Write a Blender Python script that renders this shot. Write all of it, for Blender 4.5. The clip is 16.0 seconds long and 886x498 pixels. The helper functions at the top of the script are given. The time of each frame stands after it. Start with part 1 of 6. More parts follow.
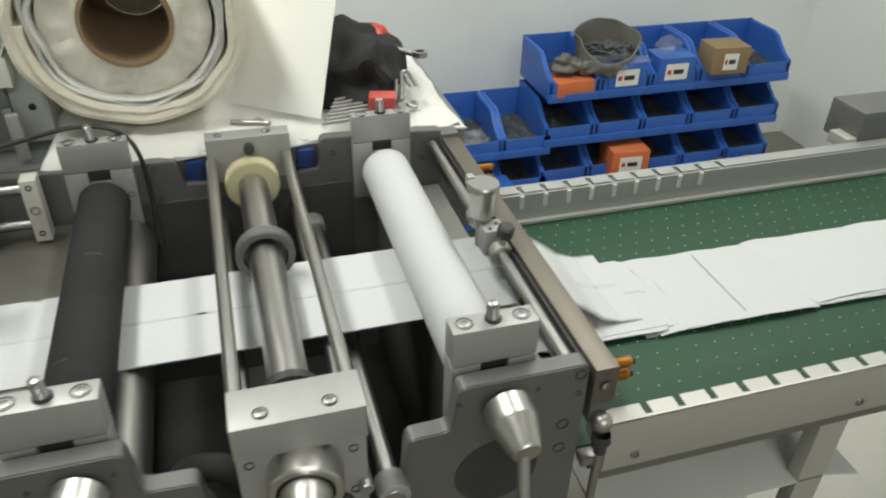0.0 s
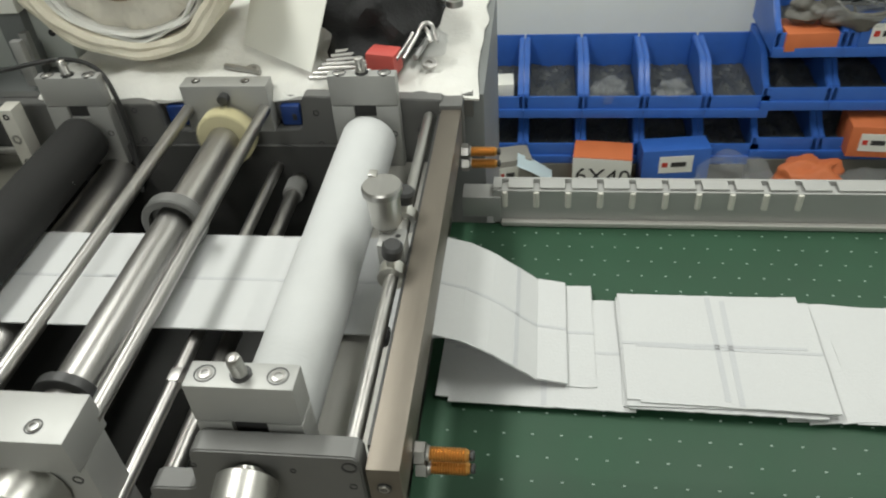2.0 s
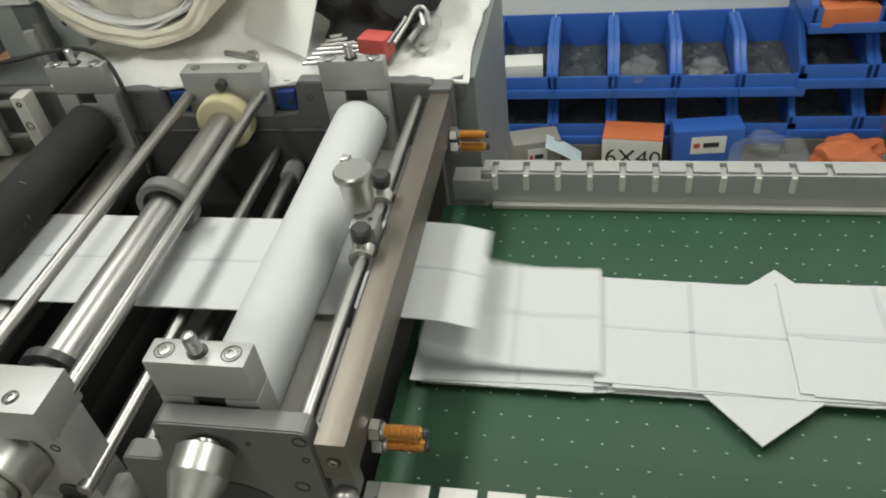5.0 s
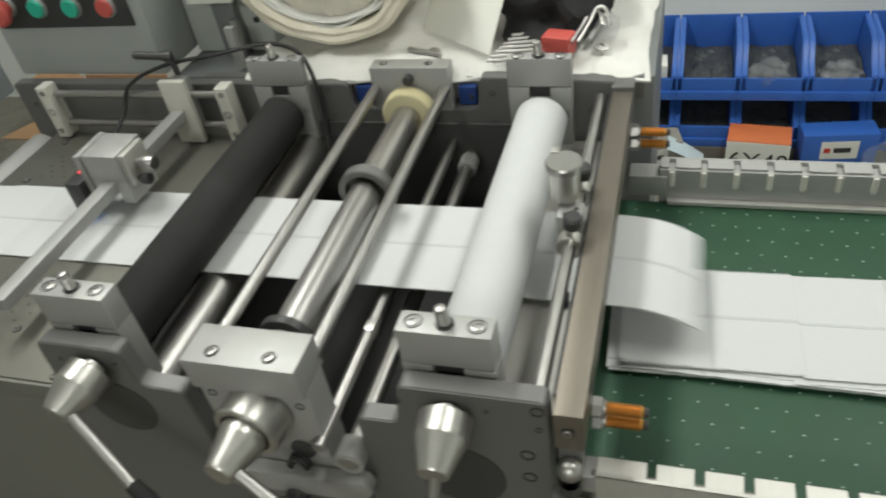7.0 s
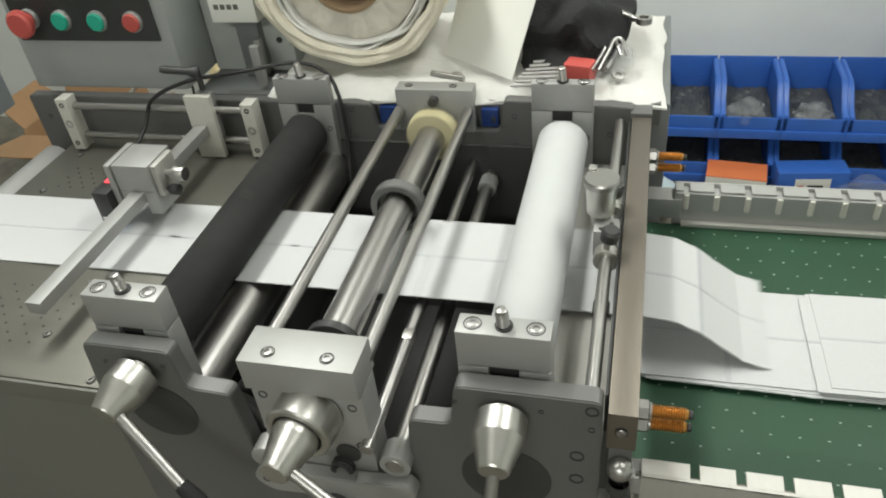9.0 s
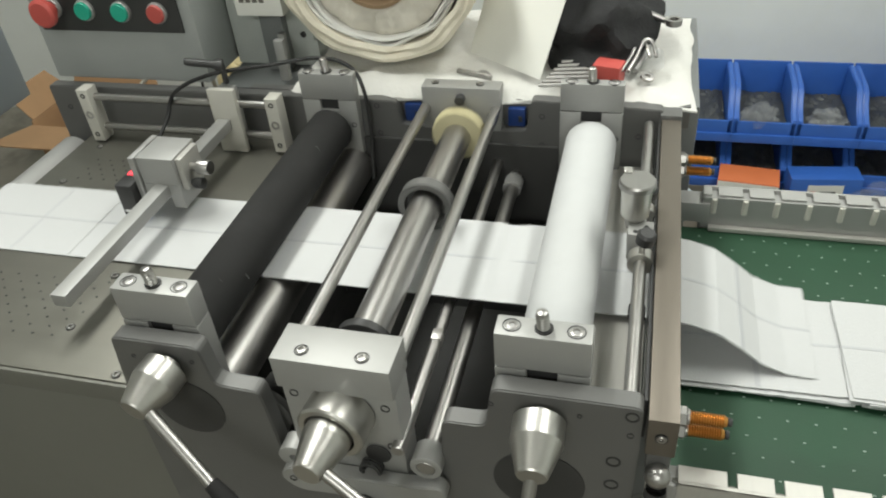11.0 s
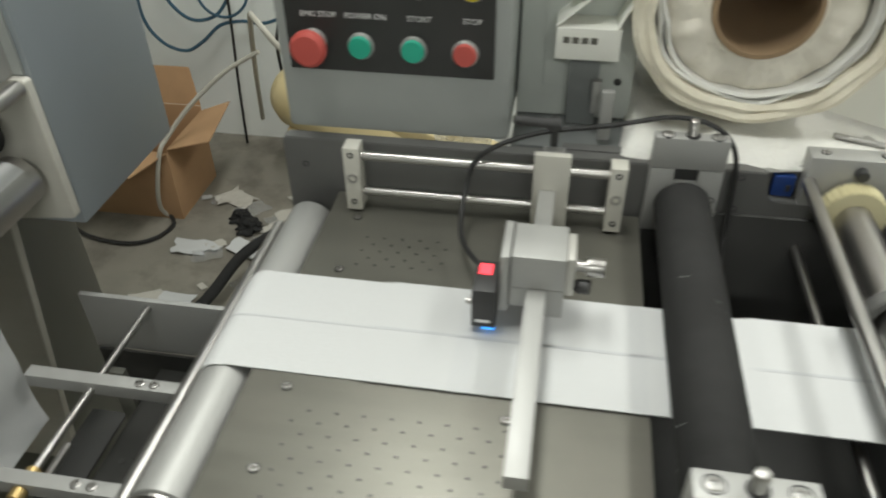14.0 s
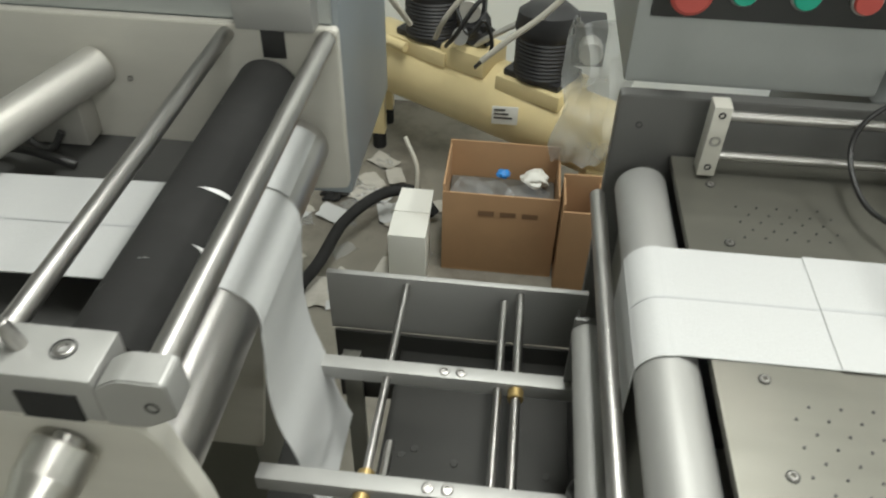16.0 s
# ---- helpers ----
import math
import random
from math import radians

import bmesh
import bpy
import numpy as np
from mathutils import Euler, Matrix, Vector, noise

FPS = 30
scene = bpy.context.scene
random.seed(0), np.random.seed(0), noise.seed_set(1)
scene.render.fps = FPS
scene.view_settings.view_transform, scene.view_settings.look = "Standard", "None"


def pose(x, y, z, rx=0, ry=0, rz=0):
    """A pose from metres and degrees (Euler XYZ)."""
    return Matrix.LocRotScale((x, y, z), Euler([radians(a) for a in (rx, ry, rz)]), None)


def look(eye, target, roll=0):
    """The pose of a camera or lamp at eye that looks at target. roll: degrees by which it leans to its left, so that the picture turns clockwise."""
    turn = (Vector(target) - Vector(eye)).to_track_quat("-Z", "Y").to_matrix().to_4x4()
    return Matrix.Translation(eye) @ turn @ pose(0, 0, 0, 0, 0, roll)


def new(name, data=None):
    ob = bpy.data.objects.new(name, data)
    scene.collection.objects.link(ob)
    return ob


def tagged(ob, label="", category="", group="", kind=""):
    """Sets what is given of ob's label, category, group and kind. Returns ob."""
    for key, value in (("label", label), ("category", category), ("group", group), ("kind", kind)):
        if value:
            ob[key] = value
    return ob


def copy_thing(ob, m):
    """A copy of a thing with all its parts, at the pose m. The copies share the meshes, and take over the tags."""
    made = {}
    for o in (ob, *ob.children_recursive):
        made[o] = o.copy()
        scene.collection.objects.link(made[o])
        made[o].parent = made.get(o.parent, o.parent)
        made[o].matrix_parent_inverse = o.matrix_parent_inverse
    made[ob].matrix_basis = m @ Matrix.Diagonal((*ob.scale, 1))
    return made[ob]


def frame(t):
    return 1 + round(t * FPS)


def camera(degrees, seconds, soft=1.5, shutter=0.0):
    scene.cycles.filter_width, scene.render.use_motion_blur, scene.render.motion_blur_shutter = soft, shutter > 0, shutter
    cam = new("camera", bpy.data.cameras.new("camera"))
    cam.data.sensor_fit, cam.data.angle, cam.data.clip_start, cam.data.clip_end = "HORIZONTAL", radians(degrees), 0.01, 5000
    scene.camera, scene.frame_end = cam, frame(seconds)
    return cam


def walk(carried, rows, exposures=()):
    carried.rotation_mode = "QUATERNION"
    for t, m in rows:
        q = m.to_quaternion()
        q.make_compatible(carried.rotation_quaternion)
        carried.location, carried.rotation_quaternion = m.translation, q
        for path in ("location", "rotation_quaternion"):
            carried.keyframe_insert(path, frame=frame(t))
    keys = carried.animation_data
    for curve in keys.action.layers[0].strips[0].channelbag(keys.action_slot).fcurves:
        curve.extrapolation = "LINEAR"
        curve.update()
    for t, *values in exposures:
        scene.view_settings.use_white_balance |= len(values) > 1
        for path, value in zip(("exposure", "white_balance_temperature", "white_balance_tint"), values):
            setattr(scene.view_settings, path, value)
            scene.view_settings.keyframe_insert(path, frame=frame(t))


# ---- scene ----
cam = camera(60.5, 16.0, soft=2.0, shutter=0.5)
PATH = [
    (0, (-0.009, 0.011, 1.432), (0.487, 1.591, 0.31), 1.6),
    (0.5, (0.07, 0.048, 1.425), (0.509, 1.648, 0.308), 0.8),
    (1, (0.133, 0.117, 1.422), (0.462, 1.727, 0.283), 0.1),
    (1.5, (0.26, 0.144, 1.411), (0.214, 1.71, 0.167), -3.1),
    (2, (0.374, 0.153, 1.408), (0.135, 1.671, 0.129), -4.6),
    (2.5, (0.398, 0.152, 1.413), (0.019, 1.638, 0.13), -7.1),
    (3, (0.424, 0.158, 1.41), (0.027, 1.633, 0.118), -7.3),
    (3.5, (0.445, 0.16, 1.406), (0.057, 1.629, 0.106), -7.3),
    (6, (0.448, 0.143, 1.418), (0.072, 1.608, 0.109), -8.2),
    (6.5, (0.409, 0.13, 1.425), (-0.094, 1.568, 0.129), -10.2),
    (7, (0.34, 0.095, 1.441), (-0.227, 1.521, 0.159), -10.5),
    (7.5, (0.277, 0.047, 1.452), (-0.295, 1.496, 0.197), -9.7),
    (8, (0.269, 0.036, 1.453), (-0.221, 1.531, 0.218), -7.3),
    (8.2, (0.272, 0.038, 1.452), (-0.206, 1.54, 0.221), -7.2),
    (10.3, (0.255, 0.044, 1.446), (-0.208, 1.556, 0.222), -5.6),
    (10.5, (0.249, 0.043, 1.449), (-0.216, 1.551, 0.221), -5.6),
    (11, (0.237, 0.042, 1.446), (-0.228, 1.551, 0.219), -5.4),
    (11.5, (0.197, 0.028, 1.447), (-0.269, 1.534, 0.216), -5.0),
    (12, (0.123, 0.0, 1.446), (-0.328, 1.509, 0.213), -4.5),
    (12.5, (0.051, 0.021, 1.439), (-0.375, 1.542, 0.213), -4.1),
    (13, (-0.042, 0.12, 1.424), (-0.467, 1.643, 0.2), -4.0),
    (13.5, (-0.157, 0.176, 1.425), (-0.547, 1.711, 0.203), -3.0),
    (14, (-0.304, 0.172, 1.426), (-0.579, 1.724, 0.194), -0.8),
    (14.5, (-0.47, 0.114, 1.425), (-0.668, 1.674, 0.189), -0.1),
    (15, (-0.588, 0.151, 1.398), (-0.771, 1.705, 0.152), 0.4),
    (15.5, (-0.678, 0.216, 1.377), (-0.848, 1.75, 0.105), 0.7),
    (16, (-0.737, 0.189, 1.381), (-0.886, 1.69, 0.067), 1.2),
]
walk(cam, [(t, look(eye, target, roll)) for t, eye, target, roll in PATH], exposures=[(0.0, 0.0), (1.0, -0.03), (2.5, -0.10), (6.5, -0.10), (8.0, 0.0), (12.0, 0.08), (13.5, 0.0), (14.5, 0.05), (16.0, 0.24)])

# ---------- light ----------
scene.view_settings.exposure = 0.0
world = bpy.data.worlds.new("world")
scene.world = world
world.use_nodes = True
world.node_tree.nodes["Background"].inputs[0].default_value = (0.9, 0.95, 1.0, 1)
world.node_tree.nodes["Background"].inputs[1].default_value = 0.05


def area_lamp(name, x, y, z, watts, long, wide, turn=0):
    d = bpy.data.lights.new(name, "AREA")
    d.shape, d.size, d.size_y, d.energy, d.color = "RECTANGLE", long, wide, watts, (0.985, 1.0, 0.94)
    ob = new(name, d)
    ob.matrix_world = pose(x, y, z, 0, 0, turn)
    return ob


area_lamp("unseen_overhead_lamp", -0.62, 1.10, 2.74, 37, 0.3, 1.5)
area_lamp("unseen_overhead_lamp", 1.05, 1.25, 2.74, 25, 0.3, 1.5)
# fill lamp added to brighten faces turned to the front; no known fixture
area_lamp("unseen_overhead_lamp", 0.1, -2.0, 2.74, 45, 1.5, 0.3)


# ---------- materials ----------
def mat(name, base, rough=0.5, metal=0.0, var=0.12, scale=30.0, bump=0.0, bump_scale=200.0, stretch=(1, 1, 1), stain=0.0, stain_col=(0.1, 0.08, 0.05), stain_scale=4.0, alpha=1.0, island=0.0, coat=0.0, rvar=0.1, sheen=0.0, trans=0.0):
    m = bpy.data.materials.new(name)
    m.use_nodes = True
    nt = m.node_tree
    b = nt.nodes["Principled BSDF"]
    L = nt.links.new
    tc = nt.nodes.new("ShaderNodeTexCoord")
    mp = nt.nodes.new("ShaderNodeMapping")
    mp.inputs["Scale"].default_value = stretch
    L(tc.outputs["Object"], mp.inputs["Vector"])
    n1 = nt.nodes.new("ShaderNodeTexNoise")
    n1.inputs["Scale"].default_value, n1.inputs["Detail"].default_value = scale, 5
    L(mp.outputs[0], n1.inputs["Vector"])
    mix = nt.nodes.new("ShaderNodeMix")
    mix.data_type = "RGBA"
    mix.inputs["A"].default_value = (*[c * (1 - var) for c in base], 1)
    mix.inputs["B"].default_value = (*[min(1, c * (1 + var)) for c in base], 1)
    L(n1.outputs["Fac"], mix.inputs["Factor"])
    col = mix.outputs["Result"]
    if stain:
        n2 = nt.nodes.new("ShaderNodeTexNoise")
        n2.inputs["Scale"].default_value, n2.inputs["Detail"].default_value, n2.inputs["Roughness"].default_value = stain_scale, 8, 0.65
        L(tc.outputs["Object"], n2.inputs["Vector"])
        r = nt.nodes.new("ShaderNodeMapRange")
        r.inputs[1].default_value, r.inputs[2].default_value, r.inputs[4].default_value = 0.48, 0.72, stain
        L(n2.outputs["Fac"], r.inputs[0])
        mx = nt.nodes.new("ShaderNodeMix")
        mx.data_type = "RGBA"
        mx.inputs["B"].default_value = (*stain_col, 1)
        L(r.outputs[0], mx.inputs["Factor"])
        L(col, mx.inputs["A"])
        col = mx.outputs["Result"]
    if island:
        oi = nt.nodes.new("ShaderNodeObjectInfo")
        hs = nt.nodes.new("ShaderNodeHueSaturation")
        r = nt.nodes.new("ShaderNodeMapRange")
        r.inputs[3].default_value, r.inputs[4].default_value = 1 - island, 1 + island
        L(oi.outputs["Random"], r.inputs[0])
        L(r.outputs[0], hs.inputs["Value"])
        L(col, hs.inputs["Color"])
        col = hs.outputs["Color"]
    L(col, b.inputs["Base Color"])
    rr = nt.nodes.new("ShaderNodeMapRange")
    rr.inputs[3].default_value, rr.inputs[4].default_value = max(0.02, rough - rvar), min(1, rough + rvar)
    L(n1.outputs["Fac"], rr.inputs[0])
    L(rr.outputs[0], b.inputs["Roughness"])
    b.inputs["Metallic"].default_value = metal
    b.inputs["Coat Weight"].default_value = coat
    b.inputs["Sheen Weight"].default_value = sheen
    b.inputs["Transmission Weight"].default_value = trans
    b.inputs["Alpha"].default_value = alpha
    if bump:
        n3 = nt.nodes.new("ShaderNodeTexNoise")
        n3.inputs["Scale"].default_value, n3.inputs["Detail"].default_value = bump_scale, 4
        L(mp.outputs[0], n3.inputs["Vector"])
        bp = nt.nodes.new("ShaderNodeBump")
        bp.inputs["Strength"].default_value, bp.inputs["Distance"].default_value = bump, 0.002
        L(n3.outputs["Fac"], bp.inputs["Height"])
        L(bp.outputs[0], b.inputs["Normal"])
    return m


def glow(name, col, strength):
    m = mat(name, col, 0.4)
    b = m.node_tree.nodes["Principled BSDF"]
    b.inputs["Emission Color"].default_value = (*col, 1)
    b.inputs["Emission Strength"].default_value = strength
    return m


ALU = mat("aluminium", (0.395, 0.395, 0.382), 0.52, 0.5, 0.06, 60, 0.10, 90, (1, 1, 12))
ALU_DULL = mat("dull_aluminium", (0.52, 0.51, 0.475), 0.5, 0.55, 0.08, 40, 0.10, 120, (8, 1, 1))
CHROME = mat("ground_steel", (0.43, 0.42, 0.405), 0.35, 1.0, 0.08, 25, 0.05, 300, (14, 1, 14))
TURNED = mat("turned_steel", (0.56, 0.55, 0.52), 0.34, 1.0, 0.06, 40, 0.08, 200, (1, 20, 1))
PLATE = mat("grey_steel_plate", (0.165, 0.165, 0.16), 0.50, 0.45, 0.10, 18, 0.08, 160, stain=0.25, stain_col=(0.10, 0.10, 0.095))
STAINLESS = mat("stainless_sheet", (0.60, 0.585, 0.53), 0.45, 0.2, 0.08, 9, 0.05, 240, (1, 1, 6), stain=0.15, stain_col=(0.38, 0.36, 0.32))
# black finish of real parts, also painted-in shade of bores, slots and screw holes
DARK = mat("black_oxide_and_hole_shade", (0.05, 0.05, 0.05), 0.45, 0.3, 0.2, 60)
# near-black colour that stands for the shade inside the machines
INNER_SHADE = mat("painted_interior_shade", (0.055, 0.055, 0.053), 0.75, 0.0, 0.3, 12, 0.1, 60)
RUBBER = mat("black_rubber", (0.022, 0.022, 0.0215), 0.85, 0.0, 0.18, 30, 0.15, 260, stain=0.12, stain_col=(0.10, 0.10, 0.10), stain_scale=9)
RUBBER.node_tree.nodes["Principled BSDF"].inputs["Specular IOR Level"].default_value = 0.22
WHITE_ROLL = mat("white_sleeve", (0.53, 0.54, 0.54), 0.85, 0.0, 0.04, 60, 0.25, 350, stain=0.15, stain_col=(0.6, 0.6, 0.58))
TISSUE = mat("white_tissue", (0.545, 0.553, 0.552), 0.92, 0.0, 0.025, 160, 0.16, 420)
TISSUE_EDGE = mat("pressed_tissue", (0.480, 0.490, 0.503), 0.9, 0.0, 0.06, 200, 0.2, 400)
FELT = mat("cream_felt", (0.82, 0.77, 0.64), 0.95, 0.0, 0.12, 40, 0.8, 160, stain=0.35, stain_col=(0.50, 0.42, 0.29), stain_scale=14)
FELT_WHITE = mat("white_wadding", (0.70, 0.695, 0.66), 0.95, 0.0, 0.06, 50, 0.8, 140, stain=0.25, stain_col=(0.62, 0.59, 0.52), stain_scale=12)
FILM = mat("coil_side_film", (0.80, 0.755, 0.66), 0.26, 0.0, 0.22, 26, 1.0, 34)
TABLE = mat("stainless_top", (0.16, 0.157, 0.134), 0.45, 0.55, 0.12, 9, 0.05, 300, (1, 6, 1), stain=0.35, stain_col=(0.22, 0.20, 0.17), stain_scale=5)
HOUSING = mat("grey_painted_housing", (0.17, 0.17, 0.148), 0.5, 0.25, 0.10, 8, 0.06, 220, stain=0.2, stain_col=(0.09, 0.09, 0.08))
CABINET_PALE = mat("pale_green_grey_paint", (0.52, 0.55, 0.52), 0.42, 0.1, 0.08, 10, 0.08, 200, stain=0.2, stain_col=(0.25, 0.26, 0.25), stain_scale=7)
CABINET = mat("grey_green_paint", (0.39, 0.41, 0.40), 0.42, 0.1, 0.06, 10, 0.06, 320, stain=0.15, stain_col=(0.15, 0.155, 0.15))
CABINET_BLUE = mat("blue_grey_paint", (0.31, 0.345, 0.37), 0.42, 0.1, 0.06, 10, 0.05, 320)
BROWN = mat("bronze_bar", (0.19, 0.168, 0.140), 0.46, 0.75, 0.10, 30, 0.08, 160, (10, 1, 1))
BELT = mat("green_belt", (0.014, 0.058, 0.027), 0.62, 0.0, 0.14, 14, 0.1, 500, stain=0.18, stain_col=(0.035, 0.11, 0.062), stain_scale=7)
DOT = mat("belt_hole", (0.30, 0.38, 0.33), 0.8)
BRASS = mat("orange_brass", (0.56, 0.27, 0.07), 0.32, 0.85, 0.15, 90)
BLUE = mat("blue_plastic", (0.035, 0.125, 0.46), 0.36, 0.0, 0.12, 12, 0.05, 120, stain=0.18, stain_col=(0.02, 0.06, 0.22), stain_scale=9)
DEEP_BLUE = mat("deep_blue_plastic", (0.012, 0.04, 0.17), 0.4)
PARTS = mat("dark_screws", (0.075, 0.08, 0.082), 0.5, 0.3, 0.5, 160, 0.9, 180)
WALL = mat("wall_paint", (0.83, 0.855, 0.83), 0.8, 0.0, 0.04, 3, 0.08, 60, stain=0.2, stain_col=(0.52, 0.54, 0.51), stain_scale=1.6)
CEIL = mat("ceiling_paint", (0.72, 0.72, 0.70), 0.85)
DIRTY_PAPER = mat("dirty_paper", (0.50, 0.48, 0.43), 0.85, 0, 0.2, 30, stain=0.5, stain_col=(0.22, 0.20, 0.16), stain_scale=18)
FLOOR = mat("dirty_concrete", (0.23, 0.215, 0.18), 0.72, 0.0, 0.3, 6, 0.4, 60, stain=0.85, stain_col=(0.095, 0.08, 0.062), stain_scale=5)
CARTON = mat("cardboard", (0.42, 0.255, 0.135), 0.85, 0.0, 0.12, 14, 0.15, 120, stain=0.25, stain_col=(0.28, 0.165, 0.085), stain_scale=6)
WHITE_CARD = mat("white_card", (0.76, 0.76, 0.71), 0.7, 0.0, 0.03, 20, 0.08, 200)
CREAM = mat("cream_enamel", (0.72, 0.60, 0.33), 0.4, 0.0, 0.08, 9, 0.05, 90, stain=0.22, stain_col=(0.42, 0.34, 0.18))
MOTOR = mat("black_motor", (0.03, 0.03, 0.032), 0.5, 0.2, 0.2, 30)
RED = mat("red_plastic", (0.55, 0.045, 0.03), 0.4)
RED_MUTED = mat("muted_red_plastic", (0.52, 0.09, 0.075), 0.45)
GREEN = mat("green_button", (0.02, 0.40, 0.27), 0.35)
YELLOW = mat("yellow_button", (0.75, 0.62, 0.03), 0.35)
PANEL = mat("black_panel", (0.035, 0.036, 0.035), 0.45)
INK = mat("white_print", (0.75, 0.75, 0.75), 0.6)
BLACK_INK = mat("black_print", (0.03, 0.03, 0.03), 0.6)
ORANGE = mat("orange_card", (0.62, 0.17, 0.06), 0.6, 0.0, 0.12, 20)
BLACK_CLOTH = mat("black_fabric", (0.02, 0.02, 0.021), 0.9, 0.0, 0.3, 90, 0.8, 240)
NYLON = mat("cream_nylon", (0.62, 0.57, 0.36), 0.5, 0.0, 0.08, 40)
CABLE = mat("black_cable", (0.018, 0.018, 0.018), 0.45)
CABLE_BLUE = mat("blue_hose", (0.03, 0.085, 0.13), 0.4)
CABLE_WHITE = mat("white_hose", (0.47, 0.45, 0.39), 0.5)
CLEAR = mat("clear_plastic_bag", (0.55, 0.57, 0.58), 0.12, 0.0, 0.05, 20, 1.0, 45, alpha=0.14)
GREY_BAG = mat("grey_bag", (0.125, 0.12, 0.105), 0.5, 0.0, 0.3, 16, 0.9, 40)
HOUSING_SIDE = mat("grey_housing_paint", (0.18, 0.19, 0.19), 0.45, 0.1, 0.1, 10, 0.06, 300, stain=0.25, stain_col=(0.14, 0.14, 0.13))
TRAY = mat("dark_tray_steel", (0.045, 0.045, 0.042), 0.5, 0.3, 0.15, 9, 0.06, 200, stain=0.3, stain_col=(0.06, 0.06, 0.055))
HAZY = mat("hazy_film", (0.72, 0.74, 0.73), 0.25, 0.0, 0.1, 14, 0.8, 30, alpha=0.32)
FAINT_INK = mat("faint_print", (0.20, 0.115, 0.06), 0.8)
LED = glow("red_led", (1.0, 0.06, 0.08), 1.6)
LED_BLUE = glow("blue_led", (0.05, 0.35, 1.0), 1.4)

# ---------- shape helpers ----------
ORIGIN = {}


def thing(name, at, label, category, group="", kind=""):
    ob = new(name)
    ob.location = at
    ob.empty_display_size = 0.02
    ORIGIN[ob.name] = Vector(at)
    return tagged(ob, label, category, group, kind)


def part(name, bm, material, parent=None, label="", smooth=True, at=None, sharp=38):
    """Links a bmesh, given in world places, as one mesh under its thing or part."""
    base = ORIGIN[parent.name] if parent else Vector(at or (0, 0, 0))
    here = Vector(at) if at is not None else base
    bmesh.ops.translate(bm, verts=bm.verts, vec=-here)
    me = bpy.data.meshes.new(name)
    bm.to_mesh(me)
    bm.free()
    if smooth:
        for p in me.polygons:
            p.use_smooth = True
        me.set_sharp_from_angle(angle=radians(sharp))
    me.materials.append(material)
    ob = new(name, me)
    ORIGIN[ob.name] = here
    if parent:
        ob.parent = parent
        ob.location = here - base
    else:
        ob.location = here
    if label:
        ob["label"] = label
    return ob


def solo(name, bm, material, label, category, group="", kind="", at=(0, 0, 0), smooth=True):
    return tagged(part(name, bm, material, None, "", smooth, at), label, category, group, kind)


def box(x0, x1, y0, y1, z0, z1, bev=0.0012, seg=2, bm=None):
    b = bmesh.new()
    v = bmesh.ops.create_cube(b, size=1)["verts"]
    for p in v:
        p.co = Vector(((x0 + x1) / 2 + p.co.x * (x1 - x0), (y0 + y1) / 2 + p.co.y * (y1 - y0), (z0 + z1) / 2 + p.co.z * (z1 - z0)))
    if bev:
        bmesh.ops.bevel(b, geom=b.edges[:], offset=bev, segments=seg, profile=0.6, affect="EDGES")
    return join(bm, b)


def join(bm, b):
    if bm is None:
        return b
    me = bpy.data.meshes.new("tmp")
    b.to_mesh(me)
    b.free()
    bm.from_mesh(me)
    bpy.data.meshes.remove(me)
    return bm


def thicken(b, t):
    """Gives an open sheet its thickness."""
    b.normal_update()
    bmesh.ops.solidify(b, geom=b.faces[:], thickness=t)
    b.normal_update()
    if b.calc_volume(signed=True) < 0:
        bmesh.ops.reverse_faces(b, faces=b.faces[:])
    return b


def aim(p0, p1):
    d = Vector(p1) - Vector(p0)
    return Matrix.Translation(p0) @ d.to_track_quat("Z", "Y").to_matrix().to_4x4(), d.length


def lathe(p0, p1, profile, seg=28, bm=None):
    """A turned form along p0-p1: profile of (way along 0-1, radius)."""
    m, length = aim(p0, p1)
    b = bmesh.new()
    rings = []
    for s, r in profile:
        if r <= 1e-6:
            rings.append([b.verts.new(m @ Vector((0, 0, s * length)))])
        else:
            rings.append([b.verts.new(m @ Vector((r * math.cos(2 * math.pi * i / seg), r * math.sin(2 * math.pi * i / seg), s * length))) for i in range(seg)])
    for a, c in zip(rings, rings[1:]):
        for i in range(seg):
            j = (i + 1) % seg
            if len(a) == 1 and len(c) == 1:
                continue
            if len(a) == 1:
                b.faces.new((a[0], c[j], c[i]))
            elif len(c) == 1:
                b.faces.new((a[i], a[j], c[0]))
            else:
                b.faces.new((a[i], a[j], c[j], c[i]))
    bmesh.ops.recalc_face_normals(b, faces=b.faces)
    return join(bm, b)


def cyl(p0, p1, r, seg=28, edge=0.001, bm=None):
    length = (Vector(p1) - Vector(p0)).length
    e = min(edge, r * 0.3, length * 0.3)
    s = e / length
    return lathe(p0, p1, [(0, 0), (0, r - e), (s, r), (1 - s, r), (1, r - e), (1, 0)], seg, bm)


def tube(p0, p1, r, hole, seg=28, bm=None):
    return lathe(p0, p1, [(0, hole), (0, r - 0.0006), (0.02, r), (0.98, r), (1, r - 0.0006), (1, hole), (0, hole)], seg, bm)


def plate(outline, y0, y1, bev=0.0012, bm=None):
    """A plate in the x-z plane from its outline, y0 to y1."""
    b = bmesh.new()
    f = b.faces.new([b.verts.new((x, y0, z)) for x, z in outline])
    ext = bmesh.ops.extrude_face_region(b, geom=[f])
    bmesh.ops.translate(b, verts=[v for v in ext["geom"] if isinstance(v, bmesh.types.BMVert)], vec=(0, y1 - y0, 0))
    bmesh.ops.recalc_face_normals(b, faces=b.faces)
    if bev:
        bmesh.ops.bevel(b, geom=b.edges[:], offset=bev, segments=2, affect="EDGES")
    return join(bm, b)


